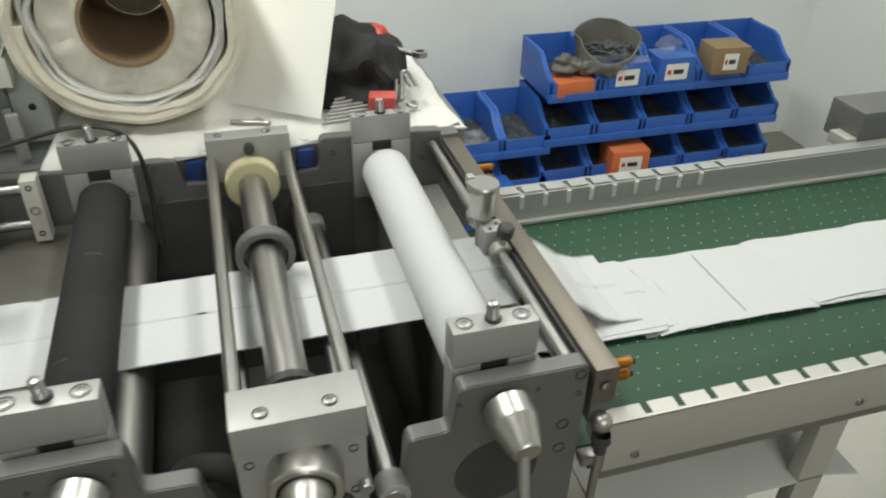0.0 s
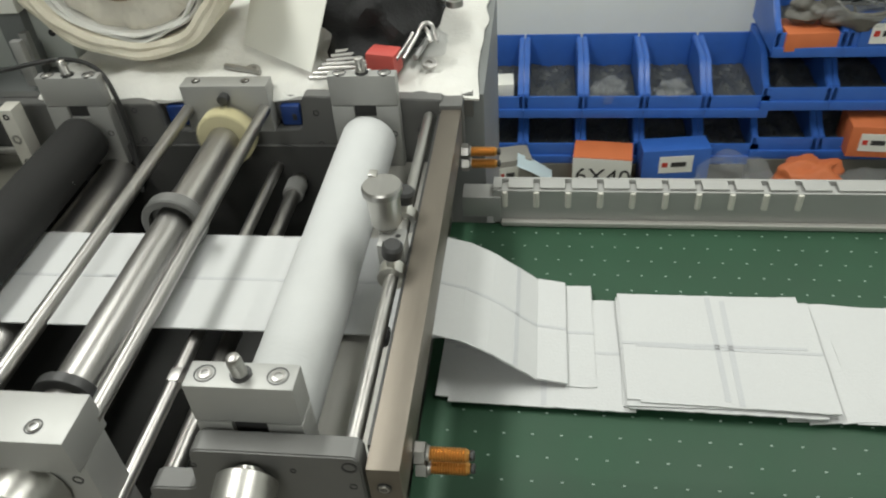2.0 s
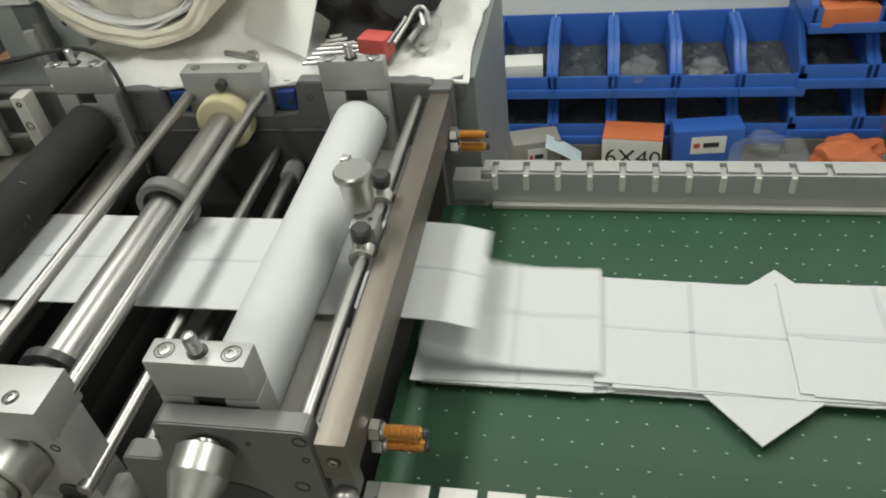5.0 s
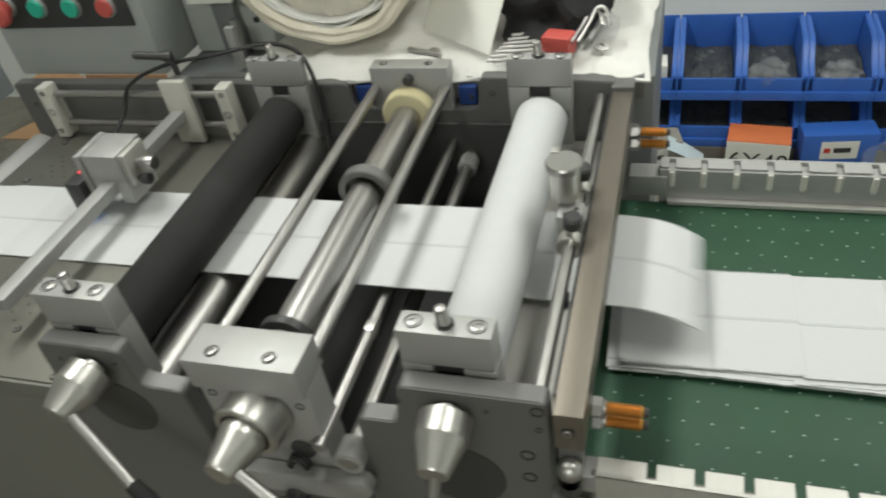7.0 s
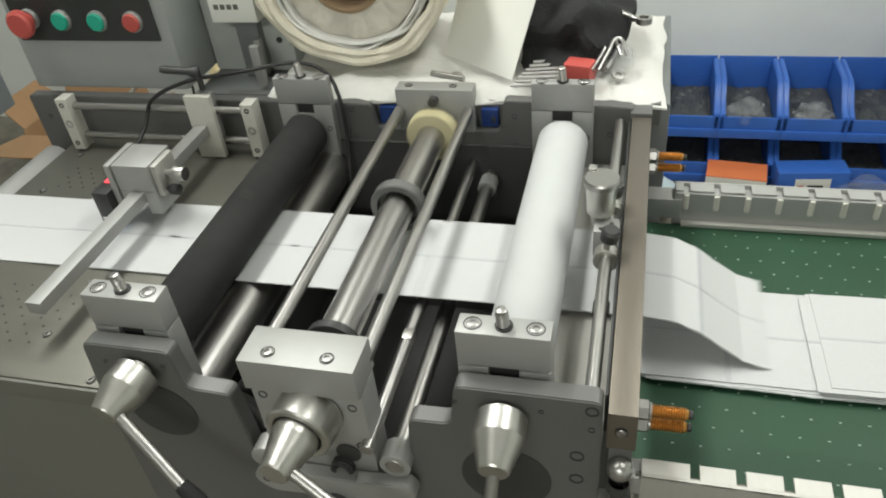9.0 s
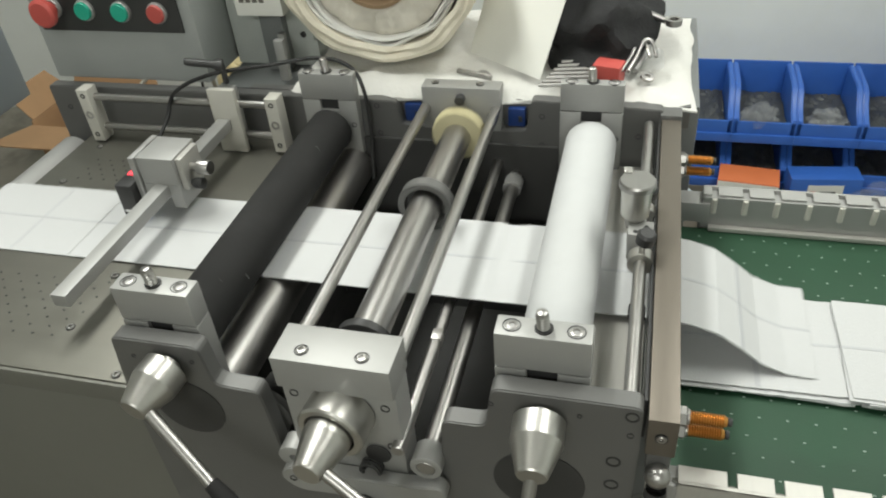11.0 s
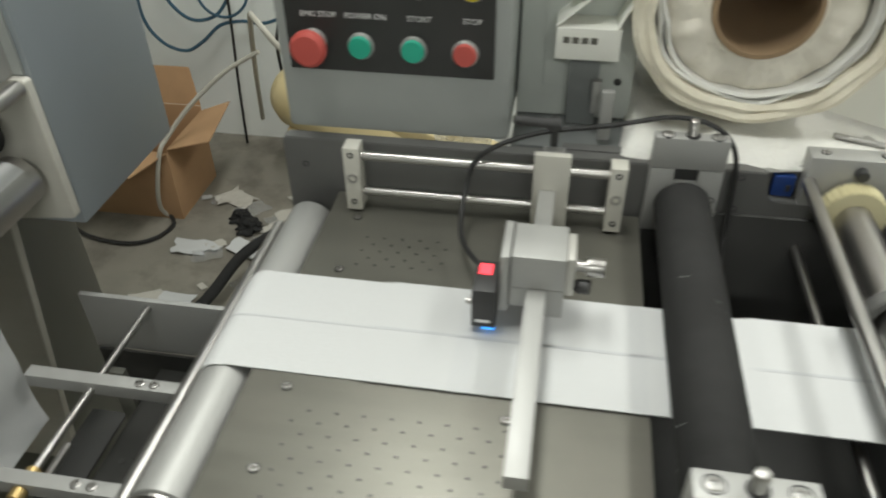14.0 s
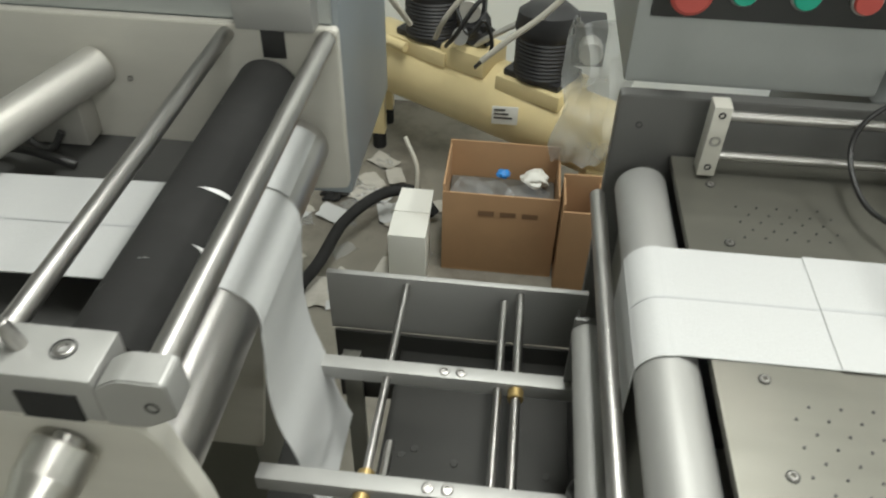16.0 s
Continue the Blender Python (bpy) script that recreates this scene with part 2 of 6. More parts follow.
def rounded(outline, r, n=4):
    """The outline with every corner rounded by r."""
    out = []
    k = len(outline)
    for i, p in enumerate(outline):
        p, a, c = Vector(p), Vector(outline[i - 1]), Vector(outline[(i + 1) % k])
        ra = min(r, (a - p).length * 0.45, (c - p).length * 0.45)
        u, w = p + (a - p).normalized() * ra, p + (c - p).normalized() * ra
        for j in range(n + 1):
            t = j / n
            q = u * (1 - t) ** 2 + p * 2 * t * (1 - t) + w * t * t
            out.append((q.x, q.y))
    return out


def pipe(points, r, seg=10, smooth_n=8, bm=None):
    """A bent round rod or cable through the points."""
    P = [Vector(p) for p in points]
    path = []
    ext = [P[0] * 2 - P[1]] + P + [P[-1] * 2 - P[-2]]
    for i in range(1, len(ext) - 2):
        a, p, q, d = ext[i - 1:i + 3]
        for j in range(smooth_n):
            t = j / smooth_n
            path.append(0.5 * ((2 * p) + (q - a) * t + (2 * a - 5 * p + 4 * q - d) * t * t + (3 * p - a - 3 * q + d) * t ** 3))
    path.append(P[-1])
    b = bmesh.new()
    rings, nrm = [], None
    for i, p in enumerate(path):
        d = (path[min(i + 1, len(path) - 1)] - path[max(i - 1, 0)]).normalized()
        nrm = (nrm - d * nrm.dot(d)).normalized() if nrm else d.orthogonal().normalized()
        w = d.cross(nrm)
        rings.append([b.verts.new(p + (nrm * math.cos(2 * math.pi * k / seg) + w * math.sin(2 * math.pi * k / seg)) * r) for k in range(seg)])
    for a, c in zip(rings, rings[1:]):
        for k in range(seg):
            b.faces.new((a[k], a[(k + 1) % seg], c[(k + 1) % seg], c[k]))
    b.faces.new(rings[0])
    b.faces.new(rings[-1])
    bmesh.ops.recalc_face_normals(b, faces=b.faces)
    return join(bm, b)


def ribbon(points, y0, y1, thick, bm=None, ny=2, wob=0.0, smooth_n=6):
    """A band of cloth or tissue: points (x, z) of its run, from y0 to y1, with thickness."""
    P = [Vector(p) for p in points]
    path = []
    ext = [P[0] * 2 - P[1]] + P + [P[-1] * 2 - P[-2]]
    for i in range(1, len(ext) - 2):
        a, p, q, d = ext[i - 1:i + 3]
        for j in range(smooth_n):
            t = j / smooth_n
            path.append(0.5 * ((2 * p) + (q - a) * t + (2 * a - 5 * p + 4 * q - d) * t * t + (3 * p - a - 3 * q + d) * t ** 3))
    path.append(P[-1])
    b = bmesh.new()
    top, low = [], []
    for i, p in enumerate(path):
        d = (path[min(i + 1, len(path) - 1)] - path[max(i - 1, 0)]).normalized()
        n = Vector((-d.y, d.x))
        rt, rl = [], []
        for k in range(ny + 1):
            y = y0 + (y1 - y0) * k / ny
            w = wob * noise.noise((p.x * 14, y * 14, p.y * 14))
            q = p + n * (thick / 2 + w)
            rt.append(b.verts.new((q.x, y, q.y)))
            q = p - n * (thick / 2 - w)
            rl.append(b.verts.new((q.x, y, q.y)))
        top.append(rt)
        low.append(rl)
    for i in range(len(path) - 1):
        for k in range(ny):
            b.faces.new((top[i][k], top[i][k + 1], top[i + 1][k + 1], top[i + 1][k]))
            b.faces.new((low[i][k], low[i + 1][k], low[i + 1][k + 1], low[i][k + 1]))
        b.faces.new((top[i][0], top[i + 1][0], low[i + 1][0], low[i][0]))
        b.faces.new((top[i][ny], low[i][ny], low[i + 1][ny], top[i + 1][ny]))
    for e in (0, -1):
        for k in range(ny):
            b.faces.new((top[e][k], low[e][k], low[e][k + 1], top[e][k + 1]))
    bmesh.ops.recalc_face_normals(b, faces=b.faces)
    return join(bm, b)


def lump(cx, cy, cz, rx, ry, rz, rough=0.25, freq=3.0, seed=0.0, sub=3, flat=None):
    b = bmesh.new()
    bmesh.ops.create_icosphere(b, subdivisions=sub, radius=1)
    for v in b.verts:
        k = 1 + rough * noise.noise(v.co * freq + Vector((seed, seed * 1.7, 3.1)))
        c = v.co * k
        v.co = Vector((cx + c.x * rx, cy + c.y * ry, cz + c.z * rz))
        if flat is not None and v.co.z < flat:
            v.co.z = flat
    return b


def socket_screw(parent, x, y, z, r=0.0065, axis="z", dark=False):
    """A socket-head screw standing a little proud of a face."""
    d = {"z": Vector((0, 0, 1)), "y": Vector((0, -1, 0)), "x": Vector((1, 0, 0))}[axis]
    p = Vector((x, y, z))
    recess = lathe(p - d * 0.004, p + d * 0.0012, [(0, r * 1.15), (1, r * 1.15), (1, r * 1.02), (0.6, r * 1.0), (0.6, 0)], 18)
    screw = part("screw", recess, DARK, parent)
    if parent.parent is None:
        head = lathe(p - d * 0.003, p + d * 0.0022, [(0, r * 0.86), (0.92, r * 0.86), (1, r * 0.76), (1, r * 0.46), (0.6, r * 0.42), (0.6, 0)], 18)
        part("head", head, DARK if dark else CHROME, screw)
    return screw


# a screw hole as a black ring, its shade put into the colour
def hole(parent, x, y, z, r, axis="y"):
    d = {"z": Vector((0, 0, 1)), "y": Vector((0, -1, 0)), "x": Vector((1, 0, 0))}[axis]
    p = Vector((x, y, z))
    r = r * 0.62
    return part("screw_hole", lathe(p - d * 0.002, p + d * 0.0006, [(0, r * 1.2), (1, r * 1.2), (1, r * 0.9), (0.3, r * 0.8), (0.3, 0)], 16), DARK, parent)


# ---------- the room ----------
def structure(name, bm, material, label, category):
    return solo(name, bm, material, label, category, kind="structure")


XL, XR, YF, YB, ZC = -3.4, 2.35, -4.0, 2.55, 2.8
structure("floor", box(XL - 0.1, XR + 0.1, YF - 0.1, YB + 0.1, -0.1, 0, 0), FLOOR, "dirty brown-grey concrete floor with dust and stains", "floor")
structure("wall_north", box(XL, XR, YB, YB + 0.1, 0, ZC, 0), WALL, "off-white painted workshop wall, slightly stained", "wall")
structure("wall_south", box(XL, XR, YF - 0.1, YF, 0, ZC, 0), WALL, "plain off-white painted wall behind the machine operator", "wall")
structure("wall_east", box(XR, XR + 0.1, YF, YB, 0, ZC, 0), WALL, "off-white painted wall with worn plaster", "wall")
structure("wall_west", box(XL - 0.1, XL, YF, YB, 0, ZC, 0), WALL, "off-white painted side wall", "wall")
structure("ceiling", box(XL - 0.1, XR + 0.1, YF - 0.1, YB + 0.1, ZC, ZC + 0.1, 0), CEIL, "plain white ceiling", "ceiling")

# ---------- the main machine: frame ----------
YP0, YP1 = 0.438, 0.456        # front plate
machine = thing("converting_machine", (-0.17, 0.66, 0), "grey steel tissue converting machine with rollers and a stainless table top", "machine")
part("front_panel", box(-0.60, -0.216, 0.444, 0.452, 0.08, 0.905), HOUSING, machine, "brownish-grey sheet-metal front panel")
part("side_panel", box(-0.60, -0.592, 0.452, 0.90, 0.08, 0.86), HOUSING, machine)
front = rounded([(-0.215, 0.08), (-0.215, 0.905), (-0.206, 0.987), (-0.118, 0.987), (-0.113, 0.941), (-0.070, 0.939), (-0.060, 0.80), (0.090, 0.80), (0.099, 0.937), (0.137, 0.938), (0.143, 0.986), (0.262, 0.986), (0.262, 0.08)], 0.008)
part("front_plate", plate(front, YP0, YP1), PLATE, machine, "thick grey steel side plate with a stepped top edge")
rear = rounded([(-0.625, 0.08), (-0.625, 0.984), (-0.078, 0.984), (-0.072, 0.950), (-0.045, 0.948), (0.066, 0.948), (0.098, 0.950), (0.104, 0.994), (0.268, 0.988), (0.268, 0.08)], 0.006)
part("rear_plate", plate(rear, 0.912, 0.930), PLATE, machine, "thick grey steel rear plate with notches")
# panels added to close the inside; their blackness is painted-in shade
part("inner_shell", box(-0.205, 0.255, 0.457, 0.911, 0.62, 0.63, 0), INNER_SHADE, machine, "closing panel with the machine's inner shade painted on as black")
part("inner_wall", box(-0.212, -0.204, 0.457, 0.911, 0.62, 0.906, 0), INNER_SHADE, machine)
part("inner_back", box(-0.20, 0.14, 0.906, 0.911, 0.63, 0.93, 0), INNER_SHADE, machine)
part("inner_end", box(0.172, 0.179, 0.457, 0.906, 0.63, 0.900, 0), INNER_SHADE, machine)
part("exit_plate", box(0.180, 0.262, 0.458, 0.905, 0.903, 0.910), ALU_DULL, machine, "flat grey steel exit plate")
part("table_top", box(-0.5605, -0.206, 0.444, 0.908, 0.906, 0.916, 0.001), TABLE, machine, "stained stainless table top with small air holes")
part("table_lip", box(-0.556, -0.215, 0.440, 0.444, 0.890, 0.914, 0.001), HOUSING, machine)
for x, y in ((-0.522, 0.598), (-0.520, 0.511), (-0.521, 0.764), (-0.525, 0.858), (-0.326, 0.590), (-0.325, 0.505), (-0.235, 0.452), (-0.548, 0.458)):
    socket_screw(machine, x, y, 0.9155, 0.0045)
# air holes as raised black dots; the colour gives their inner shade
dots = bmesh.new()
for gx, gy, nx, ny, x0, y0 in ((0.024, 0.0125, 8, 8, -0.506, 0.487), (0.020, 0.012, 5, 5, -0.505, 0.775)):
    for i in range(nx):
        for j in range(ny):
            x, y = x0 + gx * (i + 0.5 * (j % 2)), y0 + gy * j + 0.002 * i * 0.3
            cyl((x, y, 0.914), (x, y, 0.9166), 0.0014, 8, 0.0002, dots)
part("perforation", dots, DARK, machine, "rows of black dots painted as the shade in air holes")["kind"] = "stuff"
for x, z, r in ((0.254, 0.975, 0.0075), (0.254, 0.953, 0.004), (0.243, 0.917, 0.0085), (0.243, 0.886, 0.0085), (0.143, 0.968, 0.003), (0.214, 0.968, 0.003), (-0.128, 0.968, 0.003), (-0.188, 0.966, 0.003)):
    hole(machine, x, YP0, z, r)
# flat black discs on the plate face, coloured as the shade of two bores
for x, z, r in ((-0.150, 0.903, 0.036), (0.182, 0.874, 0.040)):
    part("bore_shade", lathe((x, YP0 - 0.0008, z), (x, YP0 + 0.003, z), [(0, 0), (0, r), (1, r)], 40), DARK, machine, "flat black disc painted as the shade of a round opening")
for x, z in ((-0.105, 0.976), (-0.105, 0.935), (0.118, 0.972), (0.118, 0.93), (0.24, 0.95), (-0.600, 0.949), (0.09, 0.90)):
    hole(machine, x, 0.912, z, 0.005)


def bearing_block(x, y0, y1, front_side):
    """A clamped bearing block with two screws, a stud and a square slot, over a lower half."""
    b = thing("bearing_block", (x, (y0 + y1) / 2, 0.985), "brushed aluminium bearing block with two screws and a stud", "bearing block", "bearing blocks")
    part("cap", box(x - 0.0385, x + 0.0385, y0, y1, 0.990, 1.027, 0.002), ALU, b)
    lower = box(x - 0.0385, x - 0.0125, y0, y1, 0.908, 0.9893, 0.0015)
    box(x + 0.0125, x + 0.0385, y0, y1, 0.908, 0.9893, 0.0015, 2, lower)
    box(x - 0.013, x + 0.013, y0 + 0.001, y1 - 0.001, 0.908, 0.975, 0.001, 2, lower)
    part("lower_half", lower, ALU, b)
    # black block that fills the gap and paints in its shade
    part("slot", box(x - 0.0123, x + 0.0123, y0 + 0.004, y1 - 0.004, 0.9752, 0.9898, 0), DARK, b, "black filler block painted as the shade of a square slot")
    ym = (y0 + y1) / 2
    for dx in (-0.0255, 0.0255):
        # ring coloured black for the shade round the sunk screw
        part("screw_recess", lathe((x + dx, ym, 1.024), (x + dx, ym, 1.0275), [(0, 0.0076), (1, 0.0076), (1, 0.0068), (0.15, 0.0064), (0.15, 0)], 18), DARK, b)
        part("screw", lathe((x + dx, ym, 1.0242), (x + dx, ym, 1.0282), [(0, 0.0052), (0.9, 0.0052), (1, 0.0046), (1, 0.0028), (0.4, 0.0026), (0.4, 0)], 16), CHROME, b)
    part("stud", lathe((x, ym, 1.022), (x - 0.0015, ym - 0.001, 1.046), [(0, 0.0054)] + [(0.1 + 0.06 * i, 0.0054 - 0.0009 * (i % 2)) for i in range(14)] + [(0.97, 0.0046), (1, 0.0036), (1, 0)], 16), CHROME, b, "threaded steel stud")
    part("nut_ring", tube((x, ym, 1.0265), (x, ym, 1.0285), 0.0075, 0.0045, 18), DARK, b)
    if not front_side:
        for dx in (0.031,):
            hole(b, x + dx, y0, 0.954, 0.005)
    return b


XA, XB, XC, ZR = -0.166, 0.0105, 0.181, 0.951
for x in (XA, XC):
    bearing_block(x, 0.459, 0.482, True)
    bearing_block(x, 0.896, 0.9115, False)


def taper_knob(x, y, z, tip, lever_end, grip_end, label, ring=0.0):
    k = thing("clamp_lever", (x, y, z), label, "clamp lever", "clamp levers")
    base, end = Vector((x, y, z)), Vector(tip)
    if ring:
        part("collar", lathe(base + (end - base).normalized() * -0.002, base + (end - base).normalized() * 0.027, [(0, 0.012), (0, ring - 0.001), (0.06, ring), (0.94, ring), (1, ring - 0.002), (1, ring - 0.007), (0.5, ring - 0.009), (0.5, 0.01)], 64), TURNED, k, "wide turned steel collar", sharp=16)
        base = base + (end - base).normalized() * 0.010
    else:
        part("shaft", cyl(base, base + (end - base) * 0.25, 0.0105, 24), CHROME, k)
        base = base + (end - base) * 0.12
    part("knob", lathe(base, end, [(0, 0), (0, 0.0200), (0.02, 0.0212), (0.42, 0.0212), (0.97, 0.0128), (1, 0.0118), (1, 0)], 64), TURNED, k, "tapered turned steel knob", sharp=8)
    neck = base.lerp(end, 0.80)
    part("lever_rod", cyl(neck, lever_end, 0.0055, 20), CHROME, k)
    part("grip", lathe(Vector(lever_end).lerp(neck, 0.02), grip_end, [(0, 0.0058), (0.03, 0.0068), (0.7, 0.0085), (0.92, 0.0078), (1, 0.004), (1, 0)], 20), RUBBER, k, "black rubber grip")
    return k


taper_knob(-0.150, YP0, 0.964, (-0.160, 0.385, 0.957), (-0.082, 0.357, 0.912), (-0.062, 0.349, 0.897), "turned steel clamp knob with lever and black grip")
taper_knob(0.183, YP0, 0.966, (0.184, 0.384, 0.955), (0.176, 0.352, 0.868), (0.174, 0.345, 0.838), "turned steel clamp knob with a lever hanging down")

# ---------- the perforating unit in the middle ----------
unit = thing("perforating_unit", (XB, 0.68, 0.86), "aluminium perforating unit with tie rods between two blocks", "machine unit")
cap = box(-0.0415, 0.0635, 0.427, 0.470, 0.9655, 1.000, 0.0012)
part("front_cap", cap, ALU, unit, "brushed aluminium cap block")
part("front_block", box(-0.041, 0.063, 0.4335, 0.466, 0.855, 0.9648, 0.0012), ALU, unit)
# thin black slab laid on the face as a slot's shade
part("slot", box(-0.004, 0.026, 0.4325, 0.4345, 0.946, 0.9646, 0), DARK, unit, "thin black slab painted as the shade of a slot")
for x in (-0.017, 0.0365):
    socket_screw(unit, x, 0.440, 0.9995, 0.0055)
for x, z in ((-0.031, 0.952), (0.052, 0.948), (-0.031, 0.905), (0.052, 0.897)):
    hole(unit, x, 0.4335, z, 0.0058)
part("rear_block", box(-0.0405, 0.064, 0.9122, 0.937, 0.915, 1.007, 0.0015), ALU, unit)
for x in (-0.024, 0.036):
    socket_screw(unit, x, 0.925, 1.0065, 0.0045)
part("set_screw", cyl((0.012, 0.913, 0.993), (0.012, 0.902, 0.993), 0.0065, 18), DARK, unit)
for x in (-0.0365, 0.0575):
    part("tie_rod", cyl((x, 0.464, 0.977), (x, 0.9125, 0.977), 0.0068, 24), CHROME, unit)
for x, z, r in ((0.084, 0.884, 0.0085), (0.060, 0.902, 0.0065), (-0.030, 0.893, 0.005)):
    part("lower_rod", cyl((x, 0.425, z), (x, 0.908, z), r, 20), CHROME, unit)
part("rod_collar", tube((0.084, 0.425, 0.884), (0.084, 0.447, 0.884), 0.0145, 0.0087), ALU, unit)
part("rod_collar", tube((0.084, 0.87, 0.884), (0.084, 0.893, 0.884), 0.0125, 0.0087), ALU, unit)
part("rod_collar", tube((-0.046, 0.425, 0.868), (-0.046, 0.445, 0.868), 0.0145, 0.004), ALU, unit)
part("rod_clamp", box(0.055, 0.066, 0.56, 0.575, 0.896, 0.909, 0.001), CHROME, unit)
foot = rounded([(-0.062, 0.845), (-0.052, 0.862), (-0.03, 0.860), (0.07, 0.862), (0.098, 0.868), (0.104, 0.852), (0.09, 0.836), (-0.045, 0.828)], 0.010)
part("foot_flange", plate(foot, 0.418, 0.4325), ALU, unit, "rounded aluminium foot flange")
hole(unit, -0.047, 0.418, 0.846, 0.005)
# black disc on the face that paints in a bore's shade
part("bore_shade", cyl((0.038, 0.4325, 0.885), (0.038, 0.4315, 0.885), 0.012, 24, 0.0002), DARK, unit)
part("spring", pipe([(0.030 + 0.010 * math.cos(i * 1.05), 0.424 + 0.0007 * i, 0.866 + 0.010 * math.sin(i * 1.05)) for i in range(24)], 0.0017, 6, 2), DARK, unit, "black coil spring")
taper_knob(0.012, 0.4335, 0.938, (0.004, 0.366, 0.936), (0.100, 0.345, 0.893), (0.124, 0.338, 0.879), "turned steel clamp knob with a wide collar and lever", ring=0.0305)

dial = thing("dial_knob", (0.022, 0.405, 0.80), "black dial knob with white tick marks under the unit", "knob")
part("knob", lathe((0.022, 0.424, 0.829), (0.022, 0.392, 0.815), [(0, 0), (0, 0.012), (0.25, 0.012), (0.27, 0.0165), (0.95, 0.0165), (1, 0.015), (1, 0)], 28), DARK, dial)
for i in range(7):
    a = -0.9 + 0.3 * i
    x, z = 0.022 + 0.0167 * math.sin(a), 0.8225 + 0.0167 * math.cos(a)
    part("tick", box(x - 0.0006, x + 0.0006, 0.402, 0.408, z - 0.0006, z + 0.0006, 0), INK, dial)

# black drive hose and spring inside, between the plates
solo("drive_hose", pipe([(-0.105, 0.50, 0.86), (-0.085, 0.50, 0.885), (-0.055, 0.495, 0.885), (-0.035, 0.49, 0.86)] , 0.013, 12), RUBBER, "black ribbed hose inside the machine", "hose", at=(-0.08, 0.5, 0.85))
solo("drive_pulley", lathe((-0.098, 0.462, 0.872), (-0.098, 0.475, 0.872), [(0, 0), (0, 0.03), (0.2, 0.034), (0.35, 0.026), (0.65, 0.026), (0.8, 0.034), (1, 0.03), (1, 0)], 36), PLATE, "dull grey steel pulley inside the machine", "pulley", at=(-0.098, 0.468, 0.84))


# ---------- rollers that turn ----------
def roller(name, x, z, y0, y1, r, material, label, specks=0, journal=0.010):
    t = thing(name, (x, (y0 + y1) / 2, z), label, "roller")
    sleeve = lathe((x, y0, z), (x, y1, z), [(0, 0), (0, r - 0.004), (0.006, r), (0.994, r), (1, r - 0.004), (1, 0)], 48)
    part("sleeve", sleeve, material, t)
    part("journal", cyl((x, y0 - 0.012, z), (x, y1 + 0.014, z), journal, 20), CHROME, t)
    if journal <= 0.010 and y1 > 0.887:
        part("bearing_ring", tube((x, y1 + 0.001, z), (x, y1 + 0.0075, z), r * 0.62, journal + 0.0002, 28), CHROME, t, "bright bearing ring")
    rnd = random.Random(7)
    for i in range(specks):
        a, y, s = rnd.uniform(0, 6.28), rnd.uniform(y0 + 0.03, y1 - 0.03), rnd.uniform(0.0005, 0.0011)
        part("lint", lump(x + r * math.cos(a), y, z + r * math.sin(a), s, s, s, 0.4, 3, i, 1), TISSUE, t, "white lint speck")
    return t


roll_a = roller("black_roller", XA, ZR, 0.486, 0.888, 0.0295, RUBBER, "matt black rubber feed roller with lint specks", 6)
roll_c = roller("white_roller", XC + 0.002, ZR, 0.486, 0.888, 0.0315, WHITE_ROLL, "white tissue-covered press roller", 0)
roll_n = roller("steel_roller", XA + 0.022, 0.889, 0.470, 0.900, 0.0275, CHROME, "ground steel counter roller under the web", 0)
roll_l = roller("infeed_roller", -0.590, 0.888, 0.478, 0.884, 0.0275, ALU, "dull ground steel infeed roller at the table edge", 0)
part("bearing_ring", tube((-0.59, 0.463, 0.888), (-0.59, 0.474, 0.888), 0.022, 0.011), DARK, roll_l)
part("end_ring", tube((-0.59, 0.4745, 0.888), (-0.59, 0.4775, 0.888), 0.027, 0.015), CHROME, roll_l)
perf = thing("perforating_roller", (XB, 0.70, ZR), "ground steel perforating roller with collars and a nylon gear", "roller")
part("barrel", cyl((XB, 0.485, ZR), (XB, 0.885, ZR), 0.0185, 40), CHROME, perf)
for i in range(4):
    a = i * math.pi / 2
    part("blade", box(XB + 0.0175 * math.cos(a) - 0.0012, XB + 0.0175 * math.cos(a) + 0.0012, 0.50, 0.87, ZR + 0.0185 * math.sin(a) - 0.0012, ZR + 0.0185 * math.sin(a) + 0.0012, 0), CHROME, perf)
part("collar", lathe((XB, 0.722, ZR), (XB, 0.738, ZR), [(0, 0.0245), (0, 0.0310), (0.1, 0.0325), (0.9, 0.0325), (1, 0.0310), (1, 0.0186), (0.75, 0.0186), (0.7, 0.0245), (0, 0.0245)], 44), PLATE, perf, "wide hollow steel collar ring")
part("collar", lathe((XB, 0.497, ZR), (XB, 0.508, ZR), [(0, 0.006), (0, 0.026), (0.1, 0.0275), (0.9, 0.0275), (1, 0.026), (1, 0.0185)], 40), DARK, perf, "black end collar")
part("journal", cyl((XB, 0.466, ZR), (XB, 0.498, ZR), 0.008, 20), CHROME, perf)
gear = bmesh.new()
n = 30
ring0, ring1 = [], []
for i in range(n * 4):
    a = 2 * math.pi * i / (n * 4)
    r = 0.0345 if i % 4 in (0, 1) else 0.0310
    ring0.append(gear.verts.new((XB + r * math.cos(a), 0.886, ZR + r * math.sin(a))))
    a += 0.06
    ring1.append(gear.verts.new((XB + r * math.cos(a), 0.906, ZR + r * math.sin(a))))
gear.faces.new(ring0)
gear.faces.new(ring1)
for i in range(n * 4):
    gear.faces.new((ring0[i], ring0[(i + 1) % (n * 4)], ring1[(i + 1) % (n * 4)], ring1[i]))
bmesh.ops.recalc_face_normals(gear, faces=gear.faces)
part("gear", gear, NYLON, perf, "cream nylon gear", smooth=False)

